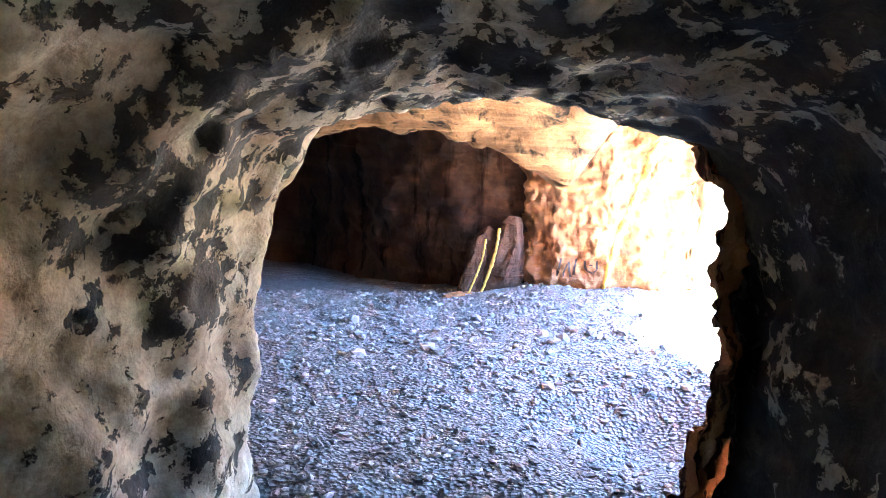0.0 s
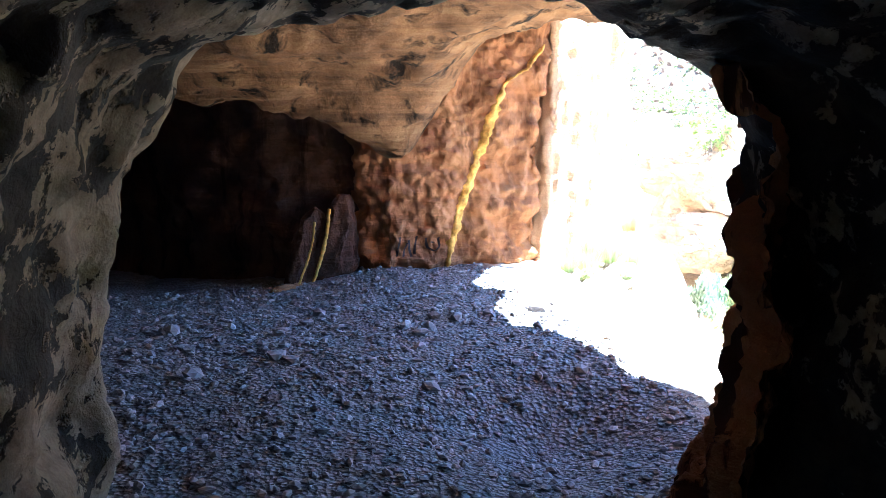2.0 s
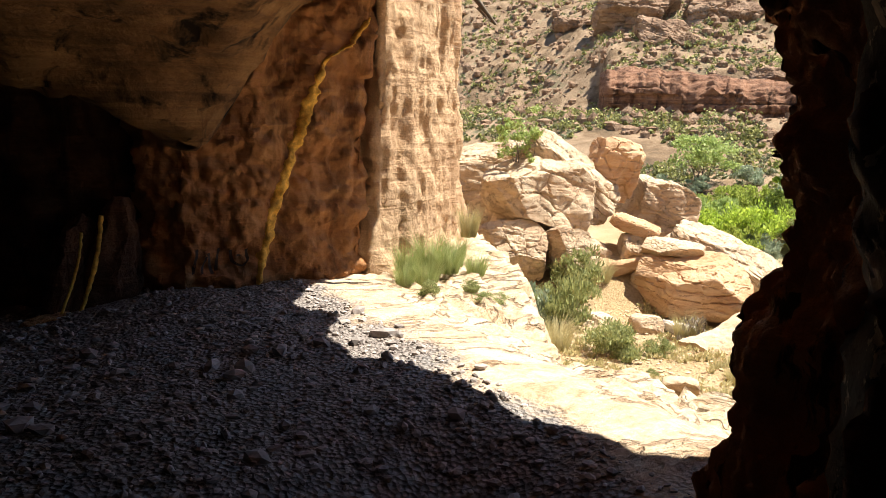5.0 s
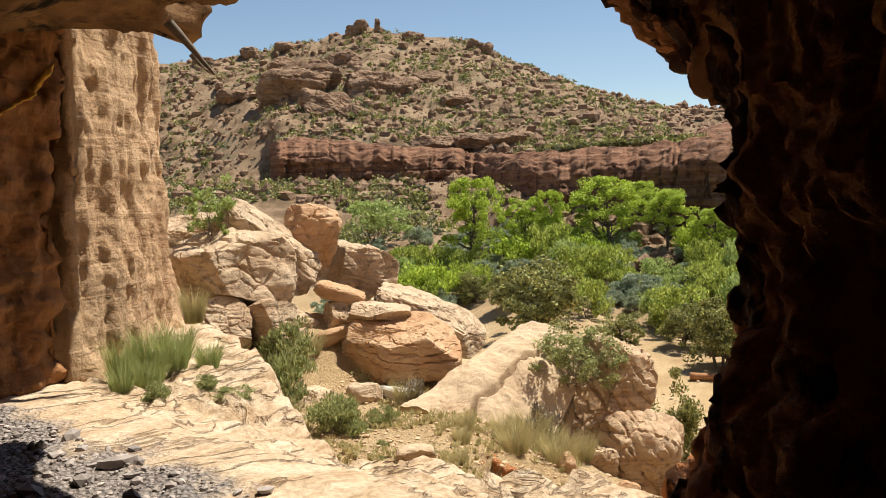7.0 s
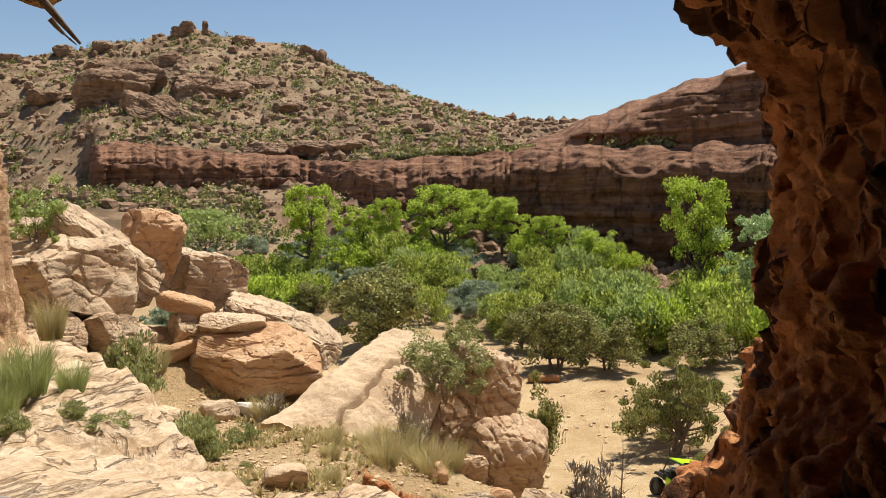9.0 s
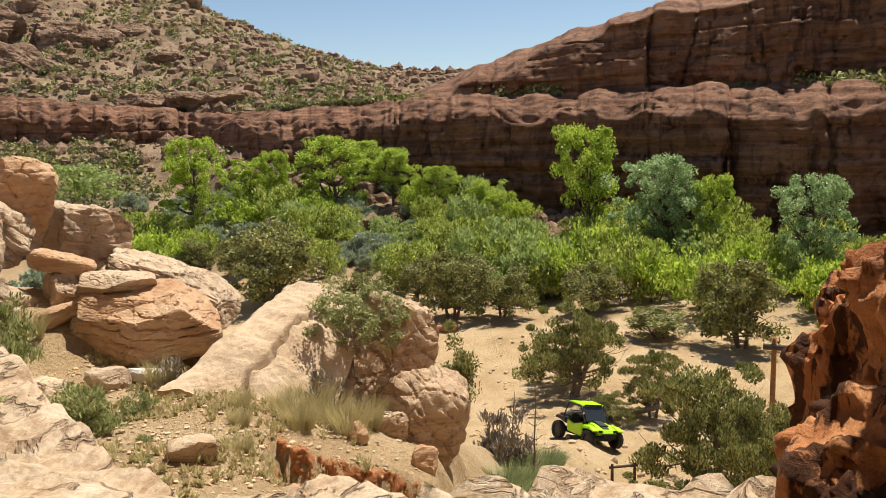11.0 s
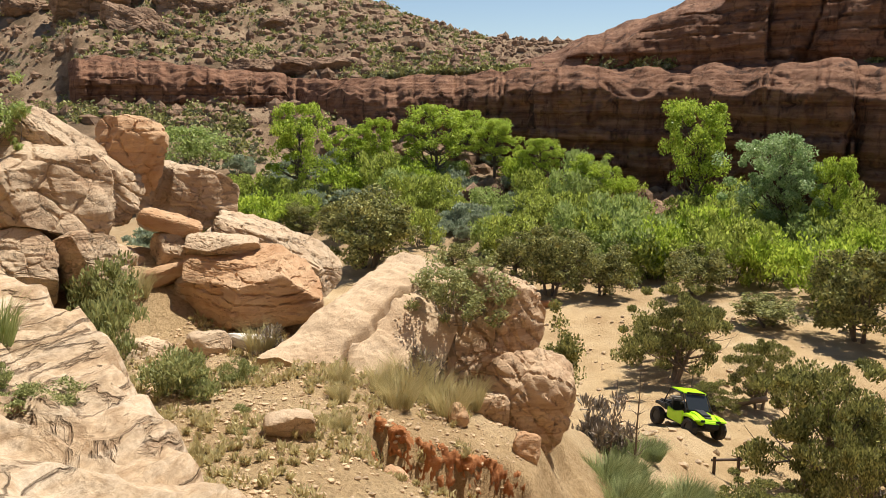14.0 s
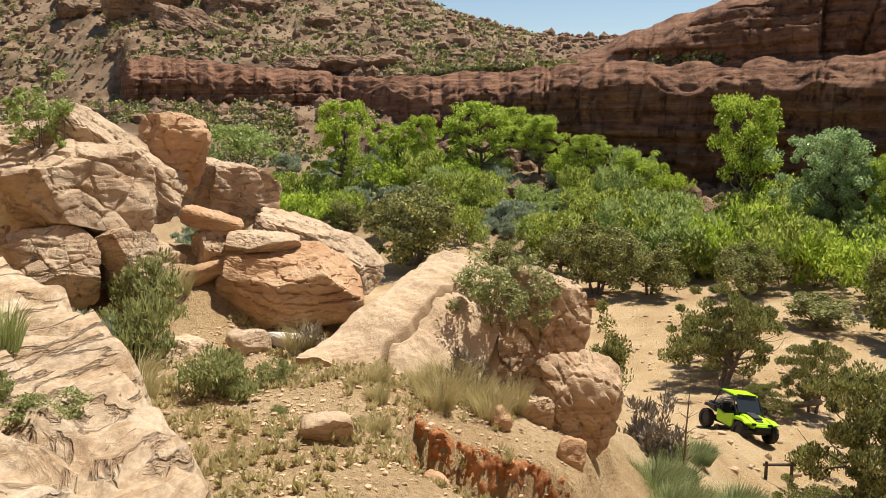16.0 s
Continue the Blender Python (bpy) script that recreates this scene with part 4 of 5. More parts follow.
def put(proto, x, y, sx=1.0, sz=1.0, turn=0.0, z=None, sink=0.05):
    zz = (ground_z(x, y) if z is None else z) - sink
    m = pose(x, y, zz, 0, 0, turn) @ Matrix.Diagonal((sx, sx, sz, 1))
    return copy_thing(proto, m)


def first(proto, x, y, sx=1.0, sz=1.0, turn=0.0, z=None, sink=0.05):
    zz = (ground_z(x, y) if z is None else z) - sink
    proto.matrix_world = pose(x, y, zz, 0, 0, turn) @ Matrix.Diagonal((sx, sx, sz, 1))


def stand(protos, spots, group, sink=0.05, surface=None):
    """Sets the built plants out over the spots (x, y, width factor, height factor): the first of each kind is moved, the rest are copies."""
    used = set()
    for k, (x, y, sx, sz, *zz) in enumerate(spots):
        pr = protos[k % len(protos)]
        z = zz[0] if zz else (surface(x, y) if surface else None)
        if k % len(protos) in used:
            continue_ob = put_copy(pr, x, y, sx, sz, 47.0 * k, z, sink)
            continue_ob["group"] = group
        else:
            used.add(k % len(protos))
            pr["group"] = group
            first(pr, x, y, sx, sz, 47.0 * k, z, sink)


def put_copy(pr, x, y, sx, sz, turn, z, sink):
    zz = (ground_z(x, y) if z is None else z) - sink
    ob = copy_thing(pr, Matrix.Identity(4))
    ob.matrix_basis = pose(x, y, zz, 0, 0, turn) @ Matrix.Diagonal((sx, sx, sz, 1))
    return ob


cottons = [plant("cottonwood_tree", "bright green cottonwood tree among the valley thickets", "tree", 11 + k, 10, 8.5, M_COTTON, 74, 190, 0.19, 1, M_BARK, 0.3, 0.8, 0.09, 1.2) for k in range(3)]
stand(cottons, [(81.2, 61.6, 0.95, 1.15), (93.6, 49.7, 1.15, 1.0), (87.4, 18.7, 1.0, 1.28), (88.4, 55.2, 0.6, 0.9), (96.6, 38.0, 0.7, 0.62), (80.0, 5.6, 0.5, 0.85), (104.0, 51.4, 0.75, 0.65), (86.0, 58.0, 0.75, 0.8), (98.5, 44.5, 0.8, 0.72), (92.0, 30.0, 0.7, 0.6)], "cottonwoods in the valley")
pales = [plant("pale_cottonwood_tree", "silvery green cottonwood tree in the valley", "tree", 21, 9.5, 8.5, M_PALECOTTON, 78, 190, 0.17, 1, M_BARK, 0.3, 0.8, 0.085, 1.2)]
stand(pales, [(82.2, 11.6, 1.05, 1.08), (74.0, -1.6, 0.85, 1.0), (80.5, 9.0, 0.8, 0.85)], "pale cottonwoods in the valley")
yellowish = plant("olive_tree", "low spreading yellow-green tree with bare stems", "tree", 25, 6.5, 10, M_OLIVE, 40, 80, 0.32, 4, M_BARK, 0.3, 0.55, 0.12, 1.3, False, 0.015, 0.45)
first(yellowish, 86.0, 82.0)

rng = np.random.default_rng(5)
willows = [plant("willow_bush", "dense green willow thicket on the valley floor", "bush", 31 + k, 4.2, 5.2, (M_WILLOW, M_COTTON, M_WILLOW, M_OLIVE)[k], 46, 76, 0.17, 5, M_BARK, 0.2, 1.1, 0.12, 2.0, True, 0.012, 0.1) for k in range(4)]
spots = []
while len(spots) < 135:
    phi = -17 + 62 * rng.random()
    near = float(np.interp(phi, [-17, -10, 0, 8, 15, 30, 45], [84, 76, 70, 66, 64, 60, 46]))
    far = float(np.interp(phi, [-17, 0, 15, 30, 45], [100, 106, 96, 84, 80]))
    r = near + (far - near) * rng.random() ** 0.85
    q = polar(phi, r, 0)
    k = 0.65 + 0.65 * rng.random()
    spots.append((q[0], q[1], k, k * (0.75 + 0.35 * rng.random())))
stand(willows, spots, "willow thickets", 0.2)

junipers = [plant("juniper_tree", "dark green gnarled juniper on sandy ground", "tree", 41 + k, 4.6, 5.0, M_JUNIPER, 64, 150, 0.13, 3, M_BARK, 0.2, 0.75, 0.12, 1.7, False, 0.03, 0.12) for k in range(3)]
stand(junipers, [(59.2, 24.2, 1.1, 1.1), (58.8, 39.4, 1.6, 1.35), (61.0, 20.8, 0.95, 0.85), (56.1, 3.5, 1.15, 1.25), (69.8, 54.0, 0.8, 0.7), (56.3, 8.7, 0.85, 0.45), (64.0, 29.0, 0.8, 0.75), (62.0, 33.0, 0.7, 0.6),
                 (66.5, 25.0, 1.0, 0.8), (66.0, 47.0, 0.8, 0.7), (50.0, -2.5, 0.9, 0.9), (63.0, 14.5, 0.9, 0.8)], "junipers by the wash")
nears = [plant("juniper_tree", "olive-green juniper with gnarled open limbs beside the road", "tree", 141 + k, 4.6, 5.0, M_JUNIPER, 84, 250, 0.075, 2, M_DEADWOOD, 0.2, 0.7, 0.085, 2.0, True, 0.032, 0.16) for k in range(3)]
stand(nears, [(43.0, 12.5, 1.1, 1.1), (32.1, 5.4, 1.1, 1.12), (41.1, 8.0, 0.62, 0.7), (39.1, 9.5, 0.45, 0.33), (29.1, 3.5, 0.75, 1.0), (30.8, 1.7, 0.6, 1.0), (23.5, 6.9, 0.6, 0.42), (46.0, 13.5, 0.7, 0.6), (34.5, 3.4, 0.7, 0.6)], "junipers beside the road")
tall = plant("juniper_shrub", "tall narrow juniper shrub beside the rock buttress", "shrub", 51, 2.6, 1.0, M_JUNIPER, 52, 200, 0.04, 2, M_BARK, 0.2, 1.0, 0.24, 1.6, True, 0.02, 0.08)
first(tall, 16.3, 10.2, 1.0, 1.0)

sages = [plant("sagebrush", "grey-green sagebrush on sand", "shrub", 61 + k, 0.9, 1.0, M_SAGE, 34, 70, 0.05, 6, M_TWIGGY, 0.1, 0.8, 0.17, 2.2, True, 0.012, 0.15) for k in range(2)]
sage_spots = [(8.95, 15.0, 0.95, 1.15, -2.75)]
for _ in range(60):
    q = polar(-20 + 26 * rng.random(), 78 + 40 * rng.random(), 0)
    k = 1.6 + 1.6 * rng.random()
    sage_spots.append((q[0], q[1], k * 1.3, k))
stand(sages, sage_spots, "sagebrush", 0.03)

perch = plant("leafy_bush", "airy yellow-green leafy bush growing between the boulders", "shrub", 73, 1.5, 1.15, M_OLIVE, 34, 60, 0.05, 5, M_BARK, 0.1, 0.9, 0.1, 1.6, False, 0.012, 0.2)
first(perch, 10.8, 17.92, 1.0, 1.0, 0, 0.1)
shrub = [plant("leafy_shrub", "twiggy shrub with small grey-green leaves on the slab", "shrub", 71, 1.35, 1.6, M_GREENSHRUB, 84, 95, 0.034, 9, M_TWIGGY, 0.1, 0.85, 0.1, 1.8, False, 0.012, 0.2)]
stand(shrub, [(13.6, 10.85, 1.05, 0.95, -2.6)], "slab shrub")
greens = [plant("green_shrub", "low green shrub on yellow sand", "shrub", 75 + k, 0.6, 0.95, M_GREENSHRUB, 48, 90, 0.03, 6, M_TWIGGY, 0.1, 0.75, 0.15, 2.2, True, 0.012, 0.1) for k in range(2)]
stand(greens, [(9.0, 12.55, 1.05, 1.0), (9.85, 12.4, 0.5, 0.55), (9.7, 14.6, 1.1, 1.6), (3.4, 8.2, 0.18, 0.14, floor_z(3.4, 8.2)), (2.96, 8.15, 0.2, 0.2, floor_z(2.96, 8.15)), (3.45, 8.0, 0.3, 0.15, floor_z(3.45, 8.0)), (9.3, 15.3, 0.8, 1.0), (10.91, 16.01, 1.25, 1.5), (12.25, 18.86, 0.9, 1.2), (10.33, 15.80, 0.8, 0.9), (8.2, 11.0, 0.2, 0.2), (12.9, 16.0, 0.3, 0.5), (8.9, 11.6, 0.22, 0.2)], "low green shrubs")


def grass_tuft(name, label, seed, height, width, blades, mat):
    rng2 = np.random.default_rng(seed)
    verts, faces = [], []
    for _ in range(blades):
        an, r = rng2.random() * 6.28, width * 0.28 * math.sqrt(rng2.random())
        h = height * (0.45 + 0.6 * rng2.random())
        base = Vector((r * math.cos(an), r * math.sin(an), -0.02))
        out = Vector((math.cos(an), math.sin(an), 0)) * (0.15 + 0.5 * rng2.random()) * h + Vector(rng2.normal(size=3)) * 0.12 * h
        side = Vector((-math.sin(an + 1), math.cos(an + 1), 0)) * (0.002 + 0.004 * width)
        k = len(verts)
        verts += [base - side, base + side, base + out * 0.4 + Vector((0, 0, h * 0.65)) + side * 0.7, base + out * 0.4 + Vector((0, 0, h * 0.65)) - side * 0.7, base + out + Vector((0, 0, h))]
        faces += [(k, k + 1, k + 2, k + 3), (k + 3, k + 2, k + 4)]
    ob = mesh_object(name, verts, faces, mat, False)
    return tagged(ob, label, "grass")


tufts = [grass_tuft("grass_tuft", "dry straw-coloured bunchgrass on sand", 81 + k, 0.6, 0.7, 520, M_DRY) for k in range(2)]
stand(tufts, [(11.0, 10.6, 1.0, 0.9), (11.6, 10.1, 1.0, 0.9), (12.0, 10.9, 1.2, 1.0), (11.9, 10.5, 0.9, 0.8), (8.8, 13.9, 1.1, 0.8), (11.3, 11.0, 0.8, 0.8), (3.7, 8.75, 0.35, 0.5, 0.3), (10.0, 10.9, 0.5, 0.5), (10.6, 11.3, 0.6, 0.5), (12.5, 10.2, 0.9, 0.9), (11.1, 13.0, 0.8, 0.9), (9.2, 10.4, 0.5, 0.4), (8.4, 13.3, 0.8, 0.7), (11.47, 15.86, 1.0, 0.8)], "bunchgrass on the terrace", 0.0)
brooms = [grass_tuft("rabbitbrush", "feathery grey-green rabbitbrush clump above the wash", 191 + k, 0.7, 1.7, 1800, M_BROOM) for k in range(2)]
stand(brooms, [(17.9, 9.4, 1.0, 0.8), (19.3, 8.3, 1.1, 1.0), (18.6, 8.9, 1.0, 0.9), (21.1, 9.9, 1.0, 0.9), (20.3, 7.4, 1.1, 1.0), (22.0, 8.4, 1.1, 1.0), (16.8, 8.8, 0.9, 0.8), (24.2, 9.8, 1.0, 0.8), (18.2, 7.9, 1.0, 0.8), (19.8, 9.4, 1.0, 0.8), (21.6, 6.8, 1.1, 0.9), (23.4, 8.2, 1.0, 0.8), (17.3, 8.2, 0.9, 0.8)], "rabbitbrush above the wash", 0.05)
lush = [grass_tuft("green_grass_tuft", "fresh green grass clump at the foot of the rock face", 91 + k, 0.42, 0.5, 420, M_GRASS) for k in range(2)]
stand(lush, [(3.1, 8.45, 0.6, 0.6), (3.35, 8.5, 0.6, 0.65), (2.9, 8.45, 0.45, 0.5), (3.6, 8.45, 0.5, 0.5), (3.25, 8.65, 0.7, 0.9), (3.5, 8.65, 0.5, 0.7), (3.0, 8.62, 0.5, 0.75)], "grass by the rock face", 0.0, floor_z)
twiggy = [plant("grey_brush", "bare grey twiggy brush on the sand", "shrub", 95, 0.6, 0.58, M_TWIGGY, 22, 60, 0.03, 8, M_TWIGGY, 0.1, 0.9, 0.2, 3.5, True, 0.012, 0.15)]
stand(twiggy, [(11.2, 12.9, 1.0, 1.0, -2.85), (12.3, 10.9, 1.0, 1.0), (20.9, 10.2, 2.2, 2.2)], "grey brush")


def bare_tree(name, label, seed, height, x, y):
    rng2 = np.random.default_rng(seed)
    root = new(name)
    main = limb_path(Vector((0, 0, -0.1)), Vector((0.03, 0.02, 1)), height, height * 0.014, rng2, 8, 0.05, 0.2)
    tube_mesh("trunk", [main], M_DEADWOOD, root)
    for k in range(2, 8):
        for _ in range(4):
            an = rng2.random() * 6.28
            tube_mesh("branch", [limb_path(main[k][0], Vector((math.cos(an), math.sin(an), 0.7)), height * 0.22 * (1.1 - k / 9), main[k][1] * 0.5, rng2, 4, 0.25, 0.05)], M_DEADWOOD, root, 4)
    root.matrix_world = pose(x, y, ground_z(x, y), 0, 0, 0)
    tagged(root, label, "dead tree")


bare_tree("bare_tree", "bare brown dead sapling above the wash", 97, 2.9, 20.6, 9.3)
bare_tree("bare_tree", "thin bare dead sapling above the wash", 99, 2.2, 20.4, 9.9)


def build_scrub():
    """Scattered junipers and brush far up the talus and the rims."""
    rng2 = np.random.default_rng(17)
    for name, label, mat, count, small, big, leaf in (("hillside_scrub", "dark junipers and brush dotted over the far slopes", M_JUNIPER, 3400, 0.4, 1.3, 0.42), ("hillside_brush", "grey-green brush and bunchgrass spread over the far slopes", M_BRUSH, 4200, 0.25, 0.55, 0.3)):
        centres, radii = [], []
        while len(centres) < count:
            phi = -36 + 72 * rng2.random()
            rc = by_phi(phi, CLIFF_R)
            if rng2.random() < 0.4:
                r = rc - 55 * rng2.random() ** 1.3 if phi < -4 else rc + 9 + 4 * rng2.random()
            else:
                r = rc + 4 + 135 * rng2.random() ** 1.1
            if phi > 4 and (r > rc + 13.5 or r < rc + 8 or rng2.random() < 0.5):
                continue
            q = polar(phi, r, 0)
            if noise.noise(Vector((q[0] * 0.06, q[1] * 0.06, 3))) < -0.12:
                continue
            s = small + big * rng2.random() ** 2.2
            centres.append((q[0], q[1], (by_phi(phi, CLIFF_TOP) - 0.6 if phi > 4 else ground_z(q[0], q[1])) + 0.5 * s))
            radii.append(s)
        ob = leaf_mesh(name, centres, radii, 30, leaf, mat, None, rng2, 0.85, 1.3)
        tagged(ob, label, "scrub", kind="stuff")


build_scrub()


# ---- peak towers and domes on the far hill ----
def far_rock(label, phi, r, z, size, seed, boxy=3.0):
    q = polar(phi, r, z)
    ob = boulder(label, tuple(q), size, (0, 0, 20 * seed), seed, M_MESA, boxy, 0.1, 0.12, 5, "rock_outcrop", 5)
    tagged(ob, category="rock outcrop")


for k, (phi, dr, dz, w, h) in enumerate([(-17.1, 128, 1.4, 3.6, 3.0), (-16.0, 128, 1.4, 1.7, 3.4), (-17.7, 128, 1.0, 3.0, 2.6), (-9.2, 122, 1.2, 3.8, 3.4), (-8.4, 122, 1.0, 2.6, 3.0), (-13.5, 128, 0.5, 5, 2), (-24.5, 130, 0.5, 5, 2.5), (-27.5, 128, 0.5, 5, 2.5), (-22, 128, 0, 6, 2.4)]):
    q = polar(phi, by_phi(phi, CLIFF_R) + dr, 0)
    far_rock("weathered sandstone tower on the hill's crest", phi, by_phi(phi, CLIFF_R) + dr, ground_z(q[0], q[1]) + dz, (w * 0.7, w * 0.7, h), 60 + k, 3.4)
def slope_spot(phi, rise):
    """Where a sight line from the valley rim, rising by so many degrees, meets the far slope."""
    r = by_phi(phi, CLIFF_R) + 5
    while r < 290 and 1.1 + r * math.tan(radians(rise)) > ground_z(*polar(phi, r, 0)[:2]):
        r += 1.0
    return polar(phi, r, 1.1 + r * math.tan(radians(rise)))


for k, (phi, rise, w, deep, h, tip) in enumerate([(-21.2, 6.3, 12.5, 8, 7.5, -14), (-19.4, 5.0, 7.5, 7, 5.0, 16), (-16.6, 6.2, 7.0, 7, 6.5, 10), (-14.6, 6.5, 6.0, 5, 2.6, -12), (-18.2, 8.2, 7, 5, 3.5, -16), (-22.6, 7.9, 5, 5, 2.5, -10),
                                              (-12.6, 7.0, 4.5, 4, 1.8, 8), (-10.5, 5.4, 4, 4, 1.6, -6), (-25.4, 5.8, 6, 5, 2.6, 5), (-17.6, 4.6, 5, 4, 2.0, 12), (-9.0, 2.6, 6, 5, 2.0, 0), (-11.5, 2.5, 7, 5, 1.8, 4), (-6.5, 2.8, 5, 4, 1.6, 0)]):
    ob = boulder("rounded bare sandstone dome on the slope", tuple(slope_spot(phi, rise)), (w, deep, h), (0, tip, -64 + 26 - phi), 80 + k, M_MESA, 2.6, 0.09, 0.07, 7, "rock_outcrop", 6)
    tagged(ob, category="rock outcrop")


def build_talus():
    """Loose blocks strewn over the far slopes and at the cliff's foot."""
    rng2 = np.random.default_rng(23)
    bm = bmesh.new()
    bmesh.ops.create_icosphere(bm, subdivisions=1, radius=1)
    unit, tri = np.array([v.co[:] for v in bm.verts]), np.array([[v.index for v in f.verts] for f in bm.faces])
    bm.free()
    verts, faces = [], []
    for k in range(9000):
        phi = -36 + 62 * rng2.random()
        rc = by_phi(phi, CLIFF_R)
        r = rc + 4 + 130 * rng2.random() ** 1.1 if rng2.random() < 0.8 else rc - 22 * rng2.random() ** 1.5
        if phi > 9 and r > rc + 6:
            continue
        q = polar(phi, r, 0)
        s = 0.22 + 1.3 * rng2.random() ** 4
        z = ground_z(q[0], q[1])
        v = unit * (s * (0.7 + 0.6 * rng2.random(3))) * (0.8 + 0.4 * rng2.random((len(unit), 1))) + np.array((q[0], q[1], z + 0.1 * s))
        faces.append(tri + len(verts) * len(unit))
        verts.append(v)
    ob = mesh_object("talus_rocks", np.concatenate(verts).tolist(), np.concatenate(faces).tolist(), M_MESA, False)
    tagged(ob, "loose sandstone blocks strewn over the far slopes", "rocks", kind="stuff")


build_talus()


def build_pebbles(name, label, count, region, height, low, high, mat, seed, power=3.0):
    rng2 = np.random.default_rng(seed)
    bm = bmesh.new()
    bmesh.ops.create_icosphere(bm, subdivisions=1, radius=1)
    unit, tri = np.array([v.co[:] for v in bm.verts]), np.array([[v.index for v in f.verts] for f in bm.faces])
    bm.free()
    verts, faces = [], []
    for k in range(count):
        x, y = region(rng2)
        s = low + (high - low) * rng2.random() ** power
        v = unit * (s * np.array([1, 0.75, 0.55]) * (0.7 + 0.6 * rng2.random(3))) * (0.75 + 0.5 * rng2.random((len(unit), 1)))
        an = rng2.random() * 6.28
        c, d = math.cos(an), math.sin(an)
        v = np.stack([v[:, 0] * c - v[:, 1] * d, v[:, 0] * d + v[:, 1] * c, v[:, 2]], 1) + np.array((x, y, height(x, y) + 0.25 * s))
        faces.append(tri + len(verts) * len(unit))
        verts.append(v)
    ob = mesh_object(name, np.concatenate(verts).tolist(), np.concatenate(faces).tolist(), mat, False)
    tagged(ob, label, "pebbles", kind="stuff")


build_pebbles("gravel", "loose grey gravel strewn over the cave floor", 12000, lambda r: (-3.2 + 5.3 * r.random(), 3.2 + 6.2 * r.random() ** 1.4), floor_z, 0.006, 0.035, M_PEBBLE, 31)
build_pebbles("sand_pebbles", "tan pebbles and chips on the sand", 6500, lambda r: (6.5 + 6.5 * r.random(), 9.0 + 6.0 * r.random()), ground_z, 0.006, 0.05, M_SANDPEBBLE, 33, 4.0)
build_pebbles("road_stones", "loose stones beside the dirt road", 900, lambda r: (26 + 32 * r.random(), 6 + 20 * r.random()), ground_z, 0.04, 0.22, M_SANDPEBBLE, 35, 4.0)
build_pebbles("ledge_stones", "flat grey stones half sunk in the gravel", 70, lambda r: (-1.0 + 3.2 * r.random(), 5.6 + 2.0 * r.random()), floor_z, 0.03, 0.08, M_PEBBLE, 37, 2.0)


# ---- yellow streak, scrawls and the slab in the alcove ----
from mathutils.bvhtree import BVHTree


def tree_of(name):
    me = bpy.data.objects[name].data
    return BVHTree.FromPolygons([v.co.copy() for v in me.vertices], [tuple(p.vertices) for p in me.polygons])


BACK = tree_of("wall_back")


def on_wall(x, z):
    hit = BACK.ray_cast(Vector((x, 6.5, z)), Vector((0, 1, 0)))[0]
    return hit.y if hit else 8.75


def streak(name, label, line, wide, thick, mat, category, n=60, seed=0):
    """A crust that clings to the wall along a line of (x, z)."""
    pts = along([(a, b) for a, b in line], n)
    verts, m = [], 9
    for k, (x, z) in enumerate(pts):
        w = wide * (0.7 + 0.5 * noise.noise(Vector((k * 0.3, seed, 0)))) * min(1, 0.3 + 6 * k / n, 0.3 + 6 * (1 - k / n))
        for j in range(m):
            u = -1 + 2 * j / (m - 1)
            xx = x + u * w * 0.5 + 0.015 * noise.noise(Vector((k * 0.5, 3, seed)))
            verts.append((xx, on_wall(xx, z) - thick * (1 - u * u) * (0.6 + 0.8 * abs(noise.noise(Vector((xx * 22, z * 22, seed))))) + 0.012 * (abs(u) > 0.95), z))
    ob = mesh_object(name, verts, grid_faces(n, m), mat)
    tagged(ob, label, category, kind="structure")


streak("trim_yellow_streak", "bright yellow mineral streak down the alcove wall", [(1.76, 0.02), (1.9, 0.55), (2.1, 1.15), (2.24, 1.62), (2.32, 1.8)], 0.15, 0.035, M_GOLD, "mineral streak", 90)
streak("trim_yellow_rim", "yellow mineral crust under the roof's edge", [(2.32, 1.8), (2.55, 1.92), (2.75, 2.15)], 0.09, 0.03, M_GOLD, "mineral streak", 40, 2)


def scrawl(label, x, z, strokes):
    root = new("wall_scrawl")
    for line in strokes:
        n, verts = 14, []
        pts = along([(x + a, z + b) for a, b in line], n)
        for a, b in pts:
            for u in (-0.011, 0.011):
                verts.append((a + u, on_wall(a + u, b) - 0.006, b + u * 0.4))
        mesh_object("stroke", verts, grid_faces(n, 2), M_SCRAWL, True, root)
    tagged(root, label, "graffiti")


scrawl("dark painted face-like scrawl on the sandstone wall", 1.56, 0.2, [[(0, 0.1), (0.02, 0), (0.08, -0.03), (0.13, 0.02), (0.13, 0.1)], [(0.03, 0.13), (0.06, 0.15)], [(0.09, 0.14), (0.11, 0.16)], [(0.05, 0.06), (0.08, 0.05)]])
scrawl("dark scratched scrawl on the sandstone wall", 1.28, 0.12, [[(0, 0), (0.02, 0.2)], [(0.06, 0), (0.1, 0.18), (0.14, 0)], [(0.17, 0.02), (0.19, 0.2)]])

# The fins share the recess's stone with the shade painted in.
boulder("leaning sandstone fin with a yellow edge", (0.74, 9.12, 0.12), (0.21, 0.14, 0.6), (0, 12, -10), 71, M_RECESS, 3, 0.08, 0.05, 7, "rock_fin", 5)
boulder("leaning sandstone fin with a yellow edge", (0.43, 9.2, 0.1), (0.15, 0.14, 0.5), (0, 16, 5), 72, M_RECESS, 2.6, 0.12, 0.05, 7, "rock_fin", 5)
